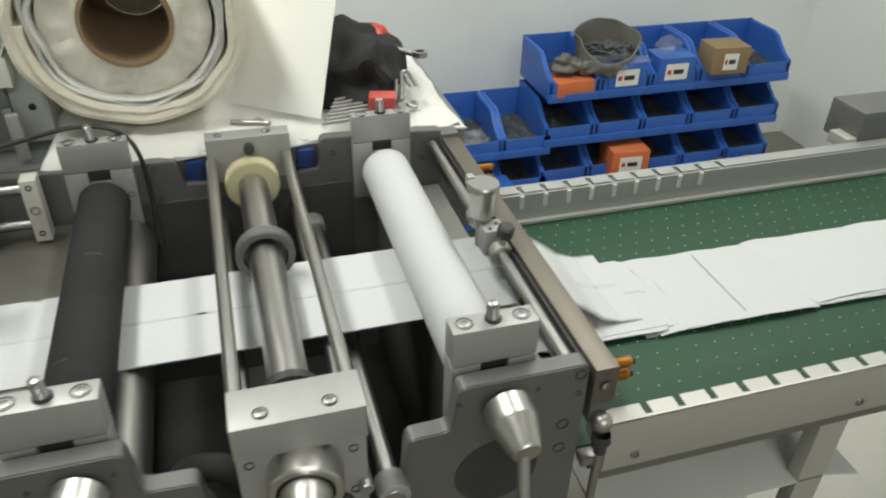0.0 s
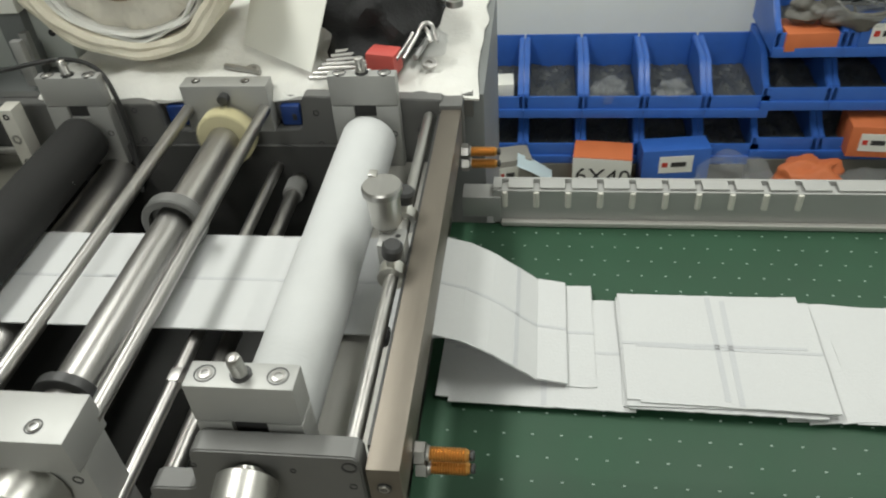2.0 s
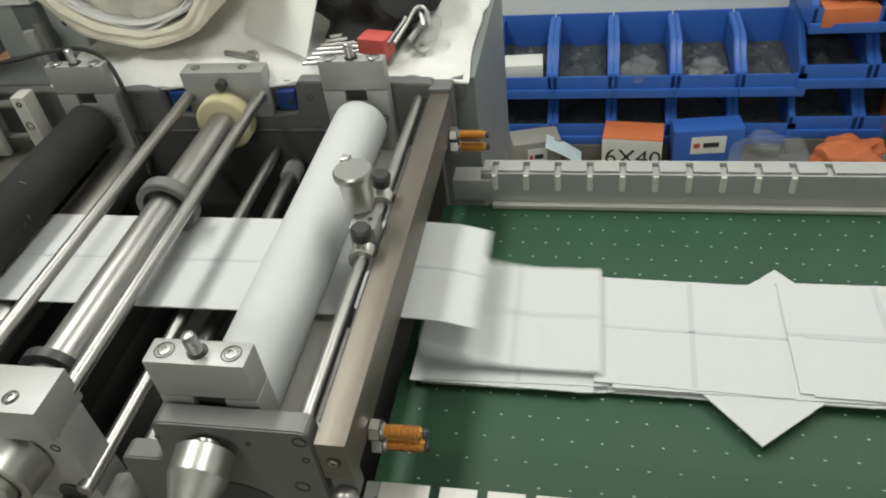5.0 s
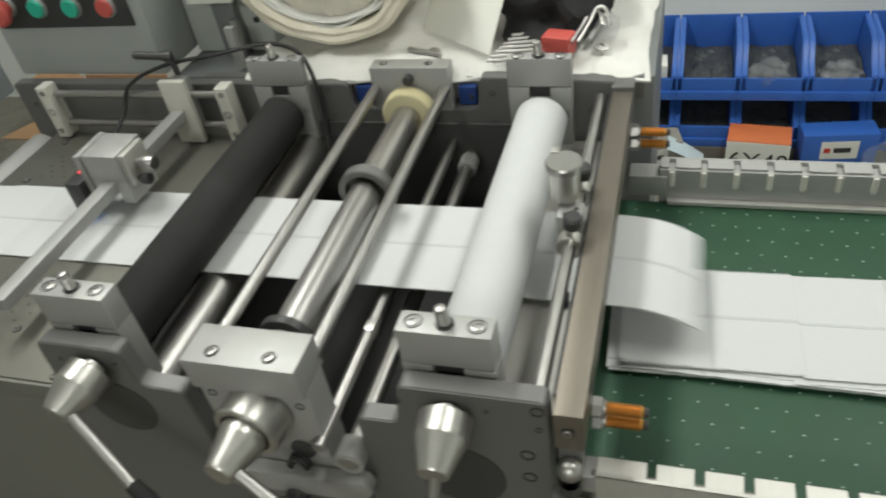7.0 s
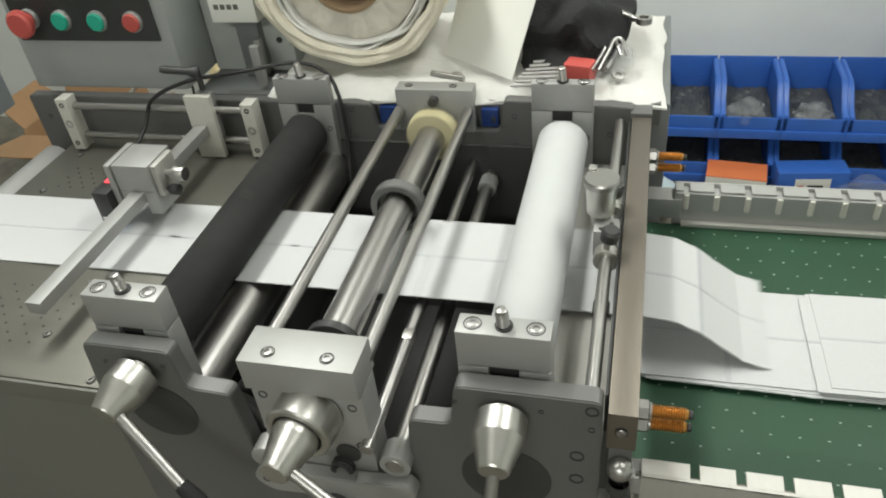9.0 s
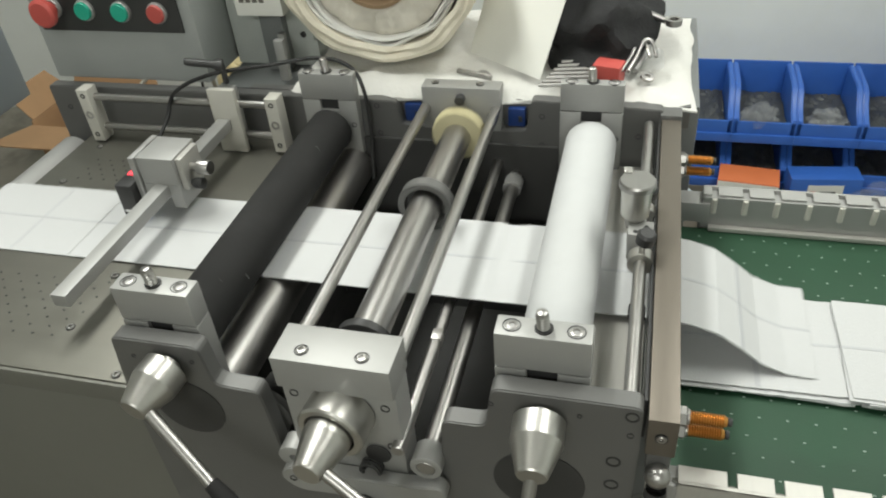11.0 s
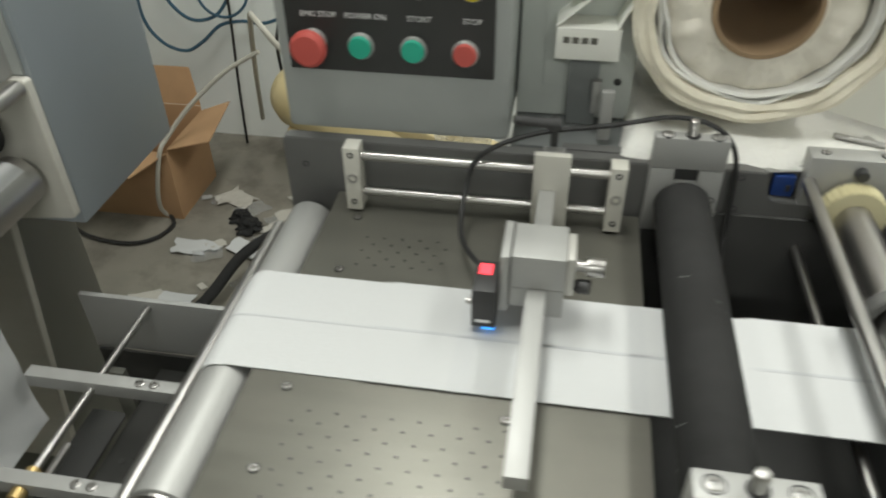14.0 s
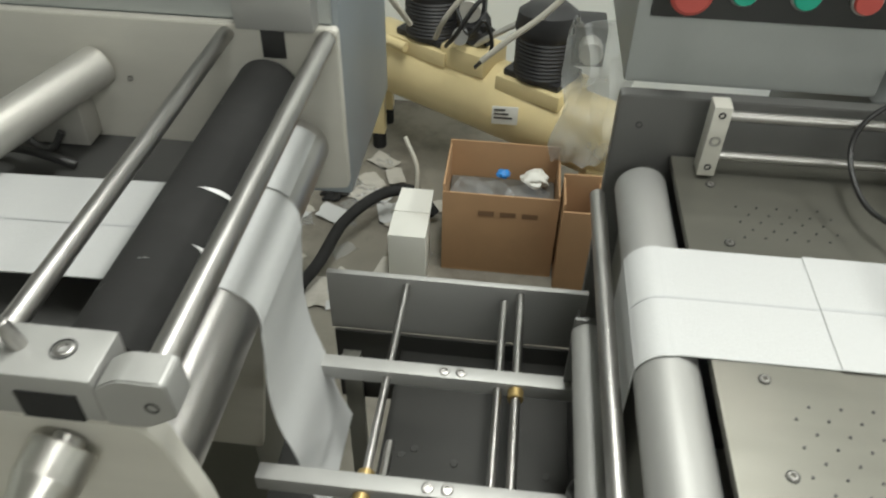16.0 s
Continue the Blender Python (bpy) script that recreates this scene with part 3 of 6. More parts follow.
# ---------- sensor arm and rail at the back of the table ----------
rail = thing("sensor_rail", (-0.385, 0.878, 0.916), "chrome guide rods between aluminium posts, carrying a sensor arm", "guide rail")
for x in (-0.530, -0.238):
    p = part("post", box(x - 0.009, x + 0.009, 0.868, 0.890, 0.920, 1.001, 0.001), STAINLESS, rail)
    for z, r in ((0.992, 0.0030), (0.962, 0.0050), (0.931, 0.0030)):
        part("screw", lathe((x, 0.8695, z), (x, 0.8672, z), [(0, r * 1.3), (1, r * 1.2), (1, r * 0.7), (0.3, r * 0.6), (0.3, 0)], 16), CHROME if r > 0.004 else DARK, p)
for z in (0.985, 0.938):
    part("guide_rod", cyl((-0.522, 0.882, z), (-0.246, 0.882, z), 0.0052, 20), CHROME, rail)
arm = part("sensor_arm", box(-0.3210, -0.3030, 0.497, 0.8655, 0.9545, 0.9695, 0.0008), ALU, rail, "square aluminium sensor arm")
part("bracket", box(-0.328, -0.289, 0.866, 0.875, 0.918, 1.012, 0.001), STAINLESS, arm, "thin bright bracket plate")
part("clamp_block", box(-0.320, -0.296, 0.8755, 0.893, 0.930, 1.008, 0.001), ALU, arm)
part("lever_stem", cyl((-0.309, 0.890, 1.011), (-0.309, 0.890, 1.040), 0.004, 14), DARK, arm)
part("lever_handle", lathe((-0.305, 0.888, 1.038), (-0.352, 0.872, 1.049), [(0, 0), (0.02, 0.008), (0.15, 0.0085), (0.3, 0.005), (0.9, 0.0055), (1, 0.004), (1, 0)], 16), DARK, arm, "black clamping lever")
sl = box(-0.336, -0.287, 0.700, 0.752, 0.9700, 1.006, 0.0012)
box(-0.336, -0.3190, 0.700, 0.752, 0.948, 0.9698, 0.001, 2, sl)
box(-0.3035, -0.287, 0.700, 0.752, 0.938, 0.9698, 0.001, 2, sl)
head = part("sensor_head", sl, ALU, rail, "aluminium slider with a black photo sensor")
part("side_plate", box(-0.3455, -0.3375, 0.698, 0.754, 0.942, 1.006, 0.001), ALU, head)
part("right_plate", box(-0.2865, -0.279, 0.705, 0.745, 0.962, 1.004, 0.001), ALU_DULL, head)
part("thumb_screw", lathe((-0.279, 0.722, 0.985), (-0.252, 0.720, 0.986), [(0, 0.005), (0.4, 0.005), (0.42, 0.009), (0.95, 0.009), (1, 0.008), (1, 0)], 20), CHROME, head)
part("black_knob", lathe((-0.279, 0.716, 0.966), (-0.262, 0.715, 0.966), [(0, 0.004), (0.3, 0.007), (0.9, 0.007), (1, 0)], 16), DARK, head)
part("photo_sensor", box(-0.370, -0.3475, 0.688, 0.733, 0.927, 0.972, 0.002), DARK, head, "black photo sensor")
part("display", box(-0.366, -0.354, 0.712, 0.727, 0.9722, 0.9730, 0), LED, head, "lit red display")
part("lamp", box(-0.360, -0.348, 0.689, 0.694, 0.9245, 0.9268, 0), LED_BLUE, head, "small blue lamp")
part("label", box(-0.366, -0.352, 0.6872, 0.6879, 0.934, 0.937, 0), INK, head)
part("side_screw", cyl((-0.371, 0.70, 0.948), (-0.376, 0.70, 0.948), 0.003, 10), CHROME, head)
solo("sensor_cable", pipe([(-0.362, 0.735, 0.955), (-0.395, 0.80, 0.945), (-0.40, 0.862, 0.965), (-0.385, 0.878, 1.000), (-0.33, 0.893, 1.022), (-0.25, 0.905, 1.032), (-0.185, 0.925, 1.036), (-0.140, 0.918, 1.030), (-0.118, 0.905, 1.004), (-0.113, 0.898, 0.94), (-0.112, 0.88, 0.88)], 0.0028, 8), CABLE, "thin black sensor cable looping over the back", "cable", at=(-0.25, 0.9, 0.9))

# ---------- spray rod, bronze beam and cup at the exit ----------
beam = thing("exit_beam", (0.277, 0.675, 0.93), "bronze-coloured flat bar across the machine exit", "cross bar")
part("bar", box(0.266, 0.289, 0.434, 0.905, 0.938, 0.980, 0.0012), BROWN, beam)
part("end_lug", box(0.268, 0.287, 0.437, 0.4515, 0.912, 0.9375, 0.002), PLATE, beam)
socket_screw(beam, 0.277, 0.434, 0.960, 0.0045, "y")
part("end_clamp", box(0.264, 0.290, 0.9055, 0.93, 0.925, 0.985, 0.002), PLATE, beam)
part("side_rail", box(0.2625, 0.2655, 0.457, 0.905, 0.93, 0.975, 0.0005), DARK, beam)
rod = thing("guide_rod_with_cup", (0.250, 0.68, 0.93), "chrome rod carrying a small steel cup with a clamp", "fitting")
part("rod", cyl((0.252, 0.458, 0.972), (0.252, 0.905, 0.972), 0.0062, 20), CHROME, rod)
cup = part("cup", lathe((0.243, 0.676, 0.984), (0.243, 0.676, 1.030), [(0, 0), (0, 0.0085), (0.20, 0.0095), (0.32, 0.0138), (1, 0.0150), (1, 0)], 40), TURNED, rod, "round nickel-plated oil cup", sharp=14)
part("lid", lathe((0.243, 0.676, 1.0302), (0.243, 0.676, 1.038), [(0, 0.0165), (0.12, 0.0178), (0.75, 0.0178), (1, 0.0165), (1, 0)], 40), CHROME, cup, "nickel-plated hinged lid", sharp=14)
part("hinge", box(0.229, 0.237, 0.687, 0.696, 1.028, 1.040, 0.001), TURNED, cup)
part("stem", cyl((0.244, 0.676, 0.958), (0.244, 0.676, 0.985), 0.0068, 18), TURNED, rod)
blk_ = part("clamp_block", box(0.238, 0.262, 0.648, 0.672, 0.962, 0.993, 0.0012), ALU, rod, "aluminium clamp block")
for x_, y_ in ((0.245, 0.653), (0.255, 0.662)):
    part("screw_hole", cyl((x_, y_, 0.9925), (x_, y_, 0.9936), 0.0024, 12, 0.0002), DARK, blk_)
for y_ in (0.628, 0.706):
    cl_ = part("rod_clamp", tube((0.252, y_, 0.972), (0.252, y_ + 0.014, 0.972), 0.0125, 0.0063), TURNED, rod, "turned clamp ring")
    part("ear", box(0.249, 0.255, y_ + 0.002, y_ + 0.012, 0.984, 0.992, 0.001), TURNED, cl_)
    part("black_knob", lathe((0.2535, y_ + 0.007, 0.990), (0.2560, y_ + 0.005, 1.008), [(0, 0.003), (0.25, 0.0035), (0.3, 0.0088), (0.85, 0.0092), (1, 0.0070), (1, 0)], 20), DARK, cl_, "black thumb knob")
part("rod_pin", cyl((0.252, 0.56, 0.966), (0.252, 0.575, 0.966), 0.0078, 16), DARK, rod)


def brass_pin(x, y, z, length):
    p = thing("threaded_pin", (x, y, z), "orange brass threaded pin with steel nut on the exit beam", "threaded pin", "threaded pins")
    part("nut", lathe((x, y, z), (x + 0.008, y, z), [(0, 0), (0, 0.009), (1, 0.009), (1, 0)], 6), CHROME, p, smooth=False)
    part("washer", cyl((x + 0.008, y, z), (x + 0.011, y, z), 0.0068, 18), CHROME, p)
    prof = [(0, 0), (0, 0.0055)] + [(0.03 + 0.9 * i / 26, 0.0058 if i % 2 else 0.0050) for i in range(26)] + [(0.95, 0.0045), (1, 0.004), (1, 0)]
    part("thread", lathe((x + 0.011, y, z), (x + length, y, z), prof, 16), BRASS, p, "orange brass thread")
    part("tip", cyl((x + length, y, z), (x + length + 0.004, y, z), 0.004, 12), DARK, p)


for y, z in ((0.478, 0.938), (0.478, 0.922), (0.878, 0.942), (0.878, 0.926)):
    brass_pin(0.290, y, z, 0.040)
joint = thing("ball_joint", (0.280, 0.428, 0.80), "chrome ball joint with a thin push rod at the machine corner", "linkage")
part("ball", lump(0.278, 0.430, 0.918, 0.0105, 0.0105, 0.0105, 0.0, 1, 0, 3), CHROME, joint)
part("socket", lathe((0.278, 0.426, 0.907), (0.278, 0.424, 0.885), [(0, 0.0085), (0.4, 0.0095), (0.5, 0.006), (1, 0.006), (1, 0)], 18), DARK, joint)
part("push_rod", cyl((0.278, 0.424, 0.886), (0.276, 0.424, 0.70), 0.0042, 14), CHROME, joint)
part("lug", box(0.262, 0.277, 0.424, 0.438, 0.868, 0.878, 0.001), CHROME, joint)

# ---------- the conveyor ----------
XE = 1.86
conv = thing("belt_conveyor", (1.05, 0.66, 0), "green belt conveyor with notched aluminium side rails", "conveyor")
part("belt", box(0.275, XE, 0.462, 0.866, 0.842, 0.850, 0.001), BELT, conv, "dark green belt with rows of tiny holes")
specks = bmesh.new()
for i in range(62):
    for j in range(17):
        x, y = 0.30 + 0.0252 * i + 0.0126 * (j % 2), 0.470 + 0.0236 * j
        if x < XE - 0.02:
            box(x - 0.0012, x + 0.0012, y - 0.0006, y + 0.0006, 0.8500, 0.8506, 0, 1, specks)
part("perforation", specks, DOT, conv, "tiny pale holes in the belt", smooth=False)["kind"] = "stuff"
part("belt_bed", box(0.30, XE - 0.02, 0.470, 0.860, 0.80, 0.8415, 0), DARK, conv)
for y_in, y_out, name in ((0.459, 0.440, "front_rail"), (0.869, 0.890, "rear_rail")):
    ya, yb = min(y_in, y_out), max(y_in, y_out)
    x0 = 0.296 if name == "front_rail" else 0.325
    wall_y = (0.440, 0.4435) if name == "front_rail" else (0.8865, 0.890)
    b = box(x0, XE, wall_y[0], wall_y[1], 0.832, 0.8995, 0.0006)
    cuts = [0.335 + 0.0362 * i for i in range(11)]
    last = x0
    for c in cuts + [None]:
        end = c if c else XE
        box(last, end, ya if name == "front_rail" else 0.8695, 0.4585 if name == "front_rail" else yb, 0.8970, 0.8992, 0.0004, 1, b)
        last = end + 0.0075
    if name == "rear_rail":
        box(x0, XE, 0.8665, 0.870, 0.851, 0.8965, 0.0006, 1, b)
        box(x0 + 0.001, XE - 0.001, 0.8705, 0.886, 0.8905, 0.8945, 0.0004, 1, b)
    part(name, b, ALU if name == "rear_rail" else ALU_DULL, conv, "notched aluminium side rail")
    if name == "rear_rail":
        for c in cuts[:10]:
            part("slot_insert", cyl((c + 0.0037, 0.8668, 0.874), (c + 0.0037, 0.8668, 0.8955), 0.0036, 12), STAINLESS, conv)
        part("belt_guide", box(0.335, XE, 0.858, 0.866, 0.851, 0.857, 0.001), ALU_DULL, conv)
part("front_skirt", box(0.292, XE, 0.4445, 0.448, 0.815, 0.8955, 0.0006), HOUSING, conv)
for x in (0.33, 0.60, 0.95, 1.35):
    part("bolt", lathe((x, 0.441, 0.848), (x, 0.4375, 0.848), [(0, 0.0055), (1, 0.005), (1, 0.003), (0.3, 0.003), (0.3, 0)], 14), CHROME, conv)
part("start_bracket", box(0.289, 0.334, 0.864, 0.892, 0.86, 0.888, 0.001), ALU, conv)
part("start_bracket", box(0.283, 0.300, 0.441, 0.462, 0.872, 0.893, 0.001), ALU, conv)
for x in (0.60, 1.60):
    for y in (0.47, 0.85):
        part("leg", box(x, x + 0.04, y, y + 0.02, 0, 0.815, 0.002), ALU_DULL, conv)
motor = thing("side_motor", (1.01, 0.93, 0.88), "dark steel motor box bolted to the rear conveyor rail", "motor box")
mb = box(0.965, 1.075, 0.891, 0.965, 0.885, 0.948, 0.004)
part("case", mb, PLATE, motor)
part("foot", box(0.945, 0.966, 0.8905, 0.93, 0.885, 0.905, 0.001), ALU_DULL, motor)

# ---------- things behind the machine ----------
shelf = thing("rear_housing", (-0.05, 1.08, 0), "grey sheet-metal housing behind the rollers", "housing")
part("body", box(-0.36, 0.312, 0.945, 1.24, 0.06, 0.978, 0.003), HOUSING_SIDE, shelf)
part("edge", box(-0.30, 0.30, 0.931, 0.9445, 0.955, 0.985, 0.001), PLATE, shelf)
for x in (-0.058, 0.083):
    g = thing("blue_gripper", (x, 0.940, 0.95), "small blue plastic part in a notch of the rear plate", "plastic part", "blue plastic parts")
    part("body", box(x - 0.011, x + 0.012, 0.9205, 0.9305, 0.9505, 0.976, 0.002), DEEP_BLUE, g)
    part("clip", box(x + 0.003, x + 0.008, 0.9192, 0.9204, 0.958, 0.966, 0.0003), DARK, g)

box_ = thing("control_cabinet", (-0.48, 1.07, 0.93), "grey painted control cabinet with a black button panel", "control cabinet")
part("body", box(-0.622, -0.362, 0.935, 1.22, 0.986, 1.50, 0.006), CABINET, box_)
panel = part("button_panel", box(-0.608, -0.380, 0.930, 0.9345, 1.063, 1.30, 0.001), PANEL, box_, "black button panel with white lettering")


def button(x, z, material, label, r=0.0148, mushroom=False):
    p = part("push_button", lathe((x, 0.930, z), (x, 0.9245, z), [(0, r), (0.7, r), (1, r - 0.0015), (1, 0)], 32), ALU, panel, "chrome button bezel")
    if mushroom:
        part("cap", lathe((x, 0.9245, z), (x, 0.902, z), [(0, 0.011), (0.5, 0.012), (0.55, 0.020), (0.85, 0.020), (1, 0.016), (1, 0)], 36), material, p, label)
    else:
        part("cap", lathe((x, 0.9245, z), (x, 0.9205, z), [(0, 0.0128), (0.7, 0.0125), (1, 0.0115), (1, 0)], 32), material, p, label)


button(-0.578, 1.096, RED_MUTED, "red mushroom emergency stop button", mushroom=True)
button(-0.525, 1.094, GREEN, "green push button")
button(-0.467, 1.093, GREEN, "green push button")
button(-0.411, 1.092, RED_MUTED, "red push button")
button(-0.460, 1.163, ALU, "grey push button")
button(-0.404, 1.163, YELLOW, "yellow push button")


def lettering(text, x, y, z, size, material, parent=None, rx=90, rz=0, name="lettering", label=""):
    c = bpy.data.curves.new(name, "FONT")
    c.body, c.size, c.align_x, c.align_y, c.extrude = text, size, "CENTER", "CENTER", 0.0002
    tmp = bpy.data.objects.new(name, c)
    scene.collection.objects.link(tmp)
    me = bpy.data.meshes.new_from_object(tmp)
    bpy.data.objects.remove(tmp)
    b = bmesh.new()
    b.from_mesh(me)
    bpy.data.meshes.remove(me)
    bmesh.ops.transform(b, matrix=pose(x, y, z, rx, 0, rz), verts=b.verts)
    return part(name, b, material, parent, label, False)


for text, x in (("EMG STOP", -0.570), ("POWER ON", -0.518), ("STORT", -0.460), ("STOP", -0.404)):
    lettering(text, x, 0.9292, 1.1265, 0.0085, INK, panel)
side = thing("side_cabinet", (-0.27, 1.08, 0.98), "pale grey-green cabinet side behind the guide rods", "cabinet")
part("body", box(-0.360, -0.225, 1.02, 1.235, 0.979, 1.45, 0.004), CABINET_PALE, side)
part("door_edge", box(-0.330, -0.228, 1.016, 1.0198, 1.02, 1.43, 0.001), CABINET_PALE, side)
for z in (1.03, 1.20):
    part("bolt", cyl((-0.243, 1.0162, z), (-0.243, 1.0125, z), 0.0045, 12), DARK, side)
carton = thing("small_white_box", (-0.27, 0.99, 0.98), "small pale grey cardboard box with worn print", "box")
part("box", box(-0.318, -0.248, 0.975, 1.019, 1.072, 1.108, 0.001), WHITE_CARD, carton)
lidb = bmesh.new()
lidb.faces.new([lidb.verts.new(p) for p in ((-0.318, 0.975, 1.1085), (-0.318, 1.018, 1.1085), (-0.272, 1.022, 1.150), (-0.276, 0.985, 1.142))])
thicken(lidb, 0.0012)
part("lid", lidb, WHITE_CARD, carton, "raised white box flap")
lidb = bmesh.new()
lidb.faces.new([lidb.verts.new(p) for p in ((-0.252, 0.975, 1.1085), (-0.252, 1.018, 1.1085), (-0.240, 1.016, 1.138), (-0.240, 0.980, 1.132))])
thicken(lidb, 0.0012)
part("lid", lidb, WHITE_CARD, carton, "raised white box flap")
for i in range(4):
    part("print_bar", box(-0.310 + i * 0.010, -0.303 + i * 0.010, 0.9742, 0.9748, 1.091, 1.098, 0), GREY_BAG, carton, "worn grey print")
part("bracket", box(-0.300, -0.266, 1.000, 1.0195, 0.980, 1.0715, 0.001), HOUSING_SIDE, carton)
part("strap", box(-0.272, -0.262, 0.990, 0.9995, 1.000, 1.040, 0.001), ALU, carton, "bright steel strap")
solo("green_leaflet", ribbon([(-0.31, 1.15), (-0.275, 1.165), (-0.235, 1.158), (-0.215, 1.17)], 0.985, 1.018, 0.001), mat("green_print", (0.30, 0.52, 0.16), 0.6), "green printed leaflet on the small box", "leaflet", at=(-0.27, 0.99, 1.14))
solo("metal_latch", box(-0.262, -0.248, 0.955, 0.965, 0.985, 1.045, 0.002), ALU, "small bright steel latch behind the guide rods", "latch", at=(-0.255, 0.96, 0.985))

# wadding sheet on the housing, thick and soft
pad = bmesh.new()
nx, ny = 60, 24
top, low = [], []
for i in range(nx + 1):
    rt, rl = [], []
    for j in range(ny + 1):
        u, v = i / nx, j / ny
        x = -0.235 + 0.540 * u + 0.012 * noise.noise((v * 5, 2.2, u))
        y = 0.925 + 0.012 * noise.noise((u * 9, 0.3, 1.0)) + v * 0.30
        edge = min(1, min(u, 1 - u) * 26, min(v, 1 - v) * 12)
        th = 0.016 * (1 - 0.62 * max(0, u - 0.45) / 0.55)
        z = 0.982 + 0.004 * noise.noise((u * 12, v * 6, 0))
        rt.append(pad.verts.new((x, y, z + th * math.sqrt(edge) + 0.004 * noise.noise((u * 22, v * 12, 5)))))
        rl.append(pad.verts.new((x, y, 0.9795)))
    top.append(rt)
    low.append(rl)
for i in range(nx):
    for j in range(ny):
        pad.faces.new((top[i][j], top[i + 1][j], top[i + 1][j + 1], top[i][j + 1]))
    pad.faces.new((top[i][0], low[i][0], low[i + 1][0], top[i + 1][0]))
for j in range(ny):
    pad.faces.new((top[0][j], top[0][j + 1], low[0][j + 1], low[0][j]))
    pad.faces.new((top[nx][j], low[nx][j], low[nx][j + 1], top[nx][j + 1]))
bmesh.ops.recalc_face_normals(pad, faces=pad.faces)
solo("wadding_sheet", pad, FELT_WHITE, "soft white wadding sheet spread over the housing", "wadding", at=(0.03, 1.07, 0.98))

# felt coil
CX, CZ = -0.108, 1.142
coil = thing("felt_coil", (CX, 1.06, 1.0), "loose coil of cream felt with a brown cardboard core", "coil")


def spiral(r0, r1, turns, y0, y1, thick, wob, seed):
    b = bmesh.new()
    rings = []
    k = int(turns * 64)
    for i in range(k + 1):
        a = 2 * math.pi * i / 64 + seed
        f = i / k
        r = r0 + (r1 - r0) * f + wob * noise.noise((math.cos(a) * 2.2, math.sin(a) * 2.2, seed + f * turns * 0.6))
        dy = 0.006 * noise.noise((math.cos(a) * 3, math.sin(a) * 3, seed + f * 7))
        c, s = math.cos(a), math.sin(a)
        zs = 0.93 if s < 0 else 1.0
        rings.append([b.verts.new((CX + c * q, y + dy, CZ + s * q * zs)) for q, y in ((r, y0 + 0.003), (r + thick * 0.5, y0), (r + thick, y0 + 0.003), (r + thick, y1), (r, y1))])
    for p, q in zip(rings, rings[1:]):
        for m in range(5):
            b.faces.new((p[m], p[(m + 1) % 5], q[(m + 1) % 5], q[m]))
    b.faces.new(rings[0])
    b.faces.new(rings[-1])
    bmesh.ops.recalc_face_normals(b, faces=b.faces)
    return b


part("core", tube((CX, 0.966, CZ), (CX, 1.17, CZ), 0.0545, 0.0490, 48), mat("kraft_tube", (0.30, 0.205, 0.12), 0.8, 0, 0.15, 20, 0.2, 120), coil, "brown cardboard core tube")
part("core_end", cyl((CX, 1.16, CZ), (CX, 1.168, CZ), 0.0468, 32), FELT, coil)
fm = lathe((CX, 0.972, CZ), (CX, 1.17, CZ), [(0, 0.0545), (0.0, 0.058), (0.015, 0.063), (0.022, 0.070), (0.016, 0.078), (0.026, 0.086), (0.04, 0.093), (0.06, 0.098), (1, 0.098), (1, 0.0545)], 96)
for v in fm.verts:
    a_ = math.atan2(v.co.z - CZ, v.co.x - CX)
    r_ = math.hypot(v.co.z - CZ, v.co.x - CX)
    if v.co.y < 1.0 and r_ > 0.06:
        v.co.y += 0.007 * noise.noise((math.cos(a_) * 3.2, math.sin(a_) * 3.2, r_ * 40)) + 0.003 * noise.noise((math.cos(a_) * 9, math.sin(a_) * 9, 2.0))
part("inner_film", fm, FILM, coil, "creased glossy film on the coil's side")
part("middle_felt", spiral(0.097, 0.112, 2.3, 0.967, 1.17, 0.0060, 0.007, 0.5), FELT_WHITE, coil)
part("outer_felt", spiral(0.112, 0.130, 1.8, 0.960, 1.17, 0.0125, 0.007, 3.1), FELT, coil, "lumpy cream outer felt layers")

# standing card, tools
card = bmesh.new()
vs = [card.verts.new(p) for p in ((0.000, 1.030, 1.004), (0.110, 0.946, 1.006), (0.205, 1.085, 1.33), (0.085, 1.160, 1.33))]
card.faces.new(vs)
bmesh.ops.subdivide_edges(card, edges=card.edges[:], cuts=6, use_grid_fill=True)
for v in card.verts:
    v.co.y += 0.012 * math.sin((v.co.z - 1.0) * 9)
thicken(card, 0.0012)
solo("white_card", card, WHITE_CARD, "white cardboard strip leaning on the coil", "card", at=(0.09, 1.0, 1.0))
glove = thing("tool_pouch", (0.17, 1.06, 1.0), "black fabric tool pouch with red trim on the wadding", "tool pouch")
pm = lump(0.178, 1.085, 1.025, 0.075, 0.115, 0.062, 0.35, 2.2, 4.0, 4, 0.995)
part("pouch", pm, BLACK_CLOTH, glove)
part("trim", lump(0.222, 1.145, 1.040, 0.030, 0.024, 0.024, 0.3, 2.5, 8.0, 3), RED, glove, "red fabric trim")
part("trim", lump(0.075, 1.165, 1.050, 0.030, 0.020, 0.03, 0.3, 2.5, 2.0, 3), RED, glove, "red fabric trim")
keys = thing("hex_key_set", (0.19, 0.965, 1.0), "hex key set with a red holder and chrome keys", "hex keys")
hold = box(0.178, 0.214, 0.945, 0.972, 1.001, 1.028, 0.003)
bmesh.ops.rotate(hold, verts=hold.verts, cent=(0.196, 0.958, 1.014), matrix=Matrix.Rotation(radians(-14), 3, "Z"))
part("holder", hold, RED_MUTED, keys, "muted red plastic holder")
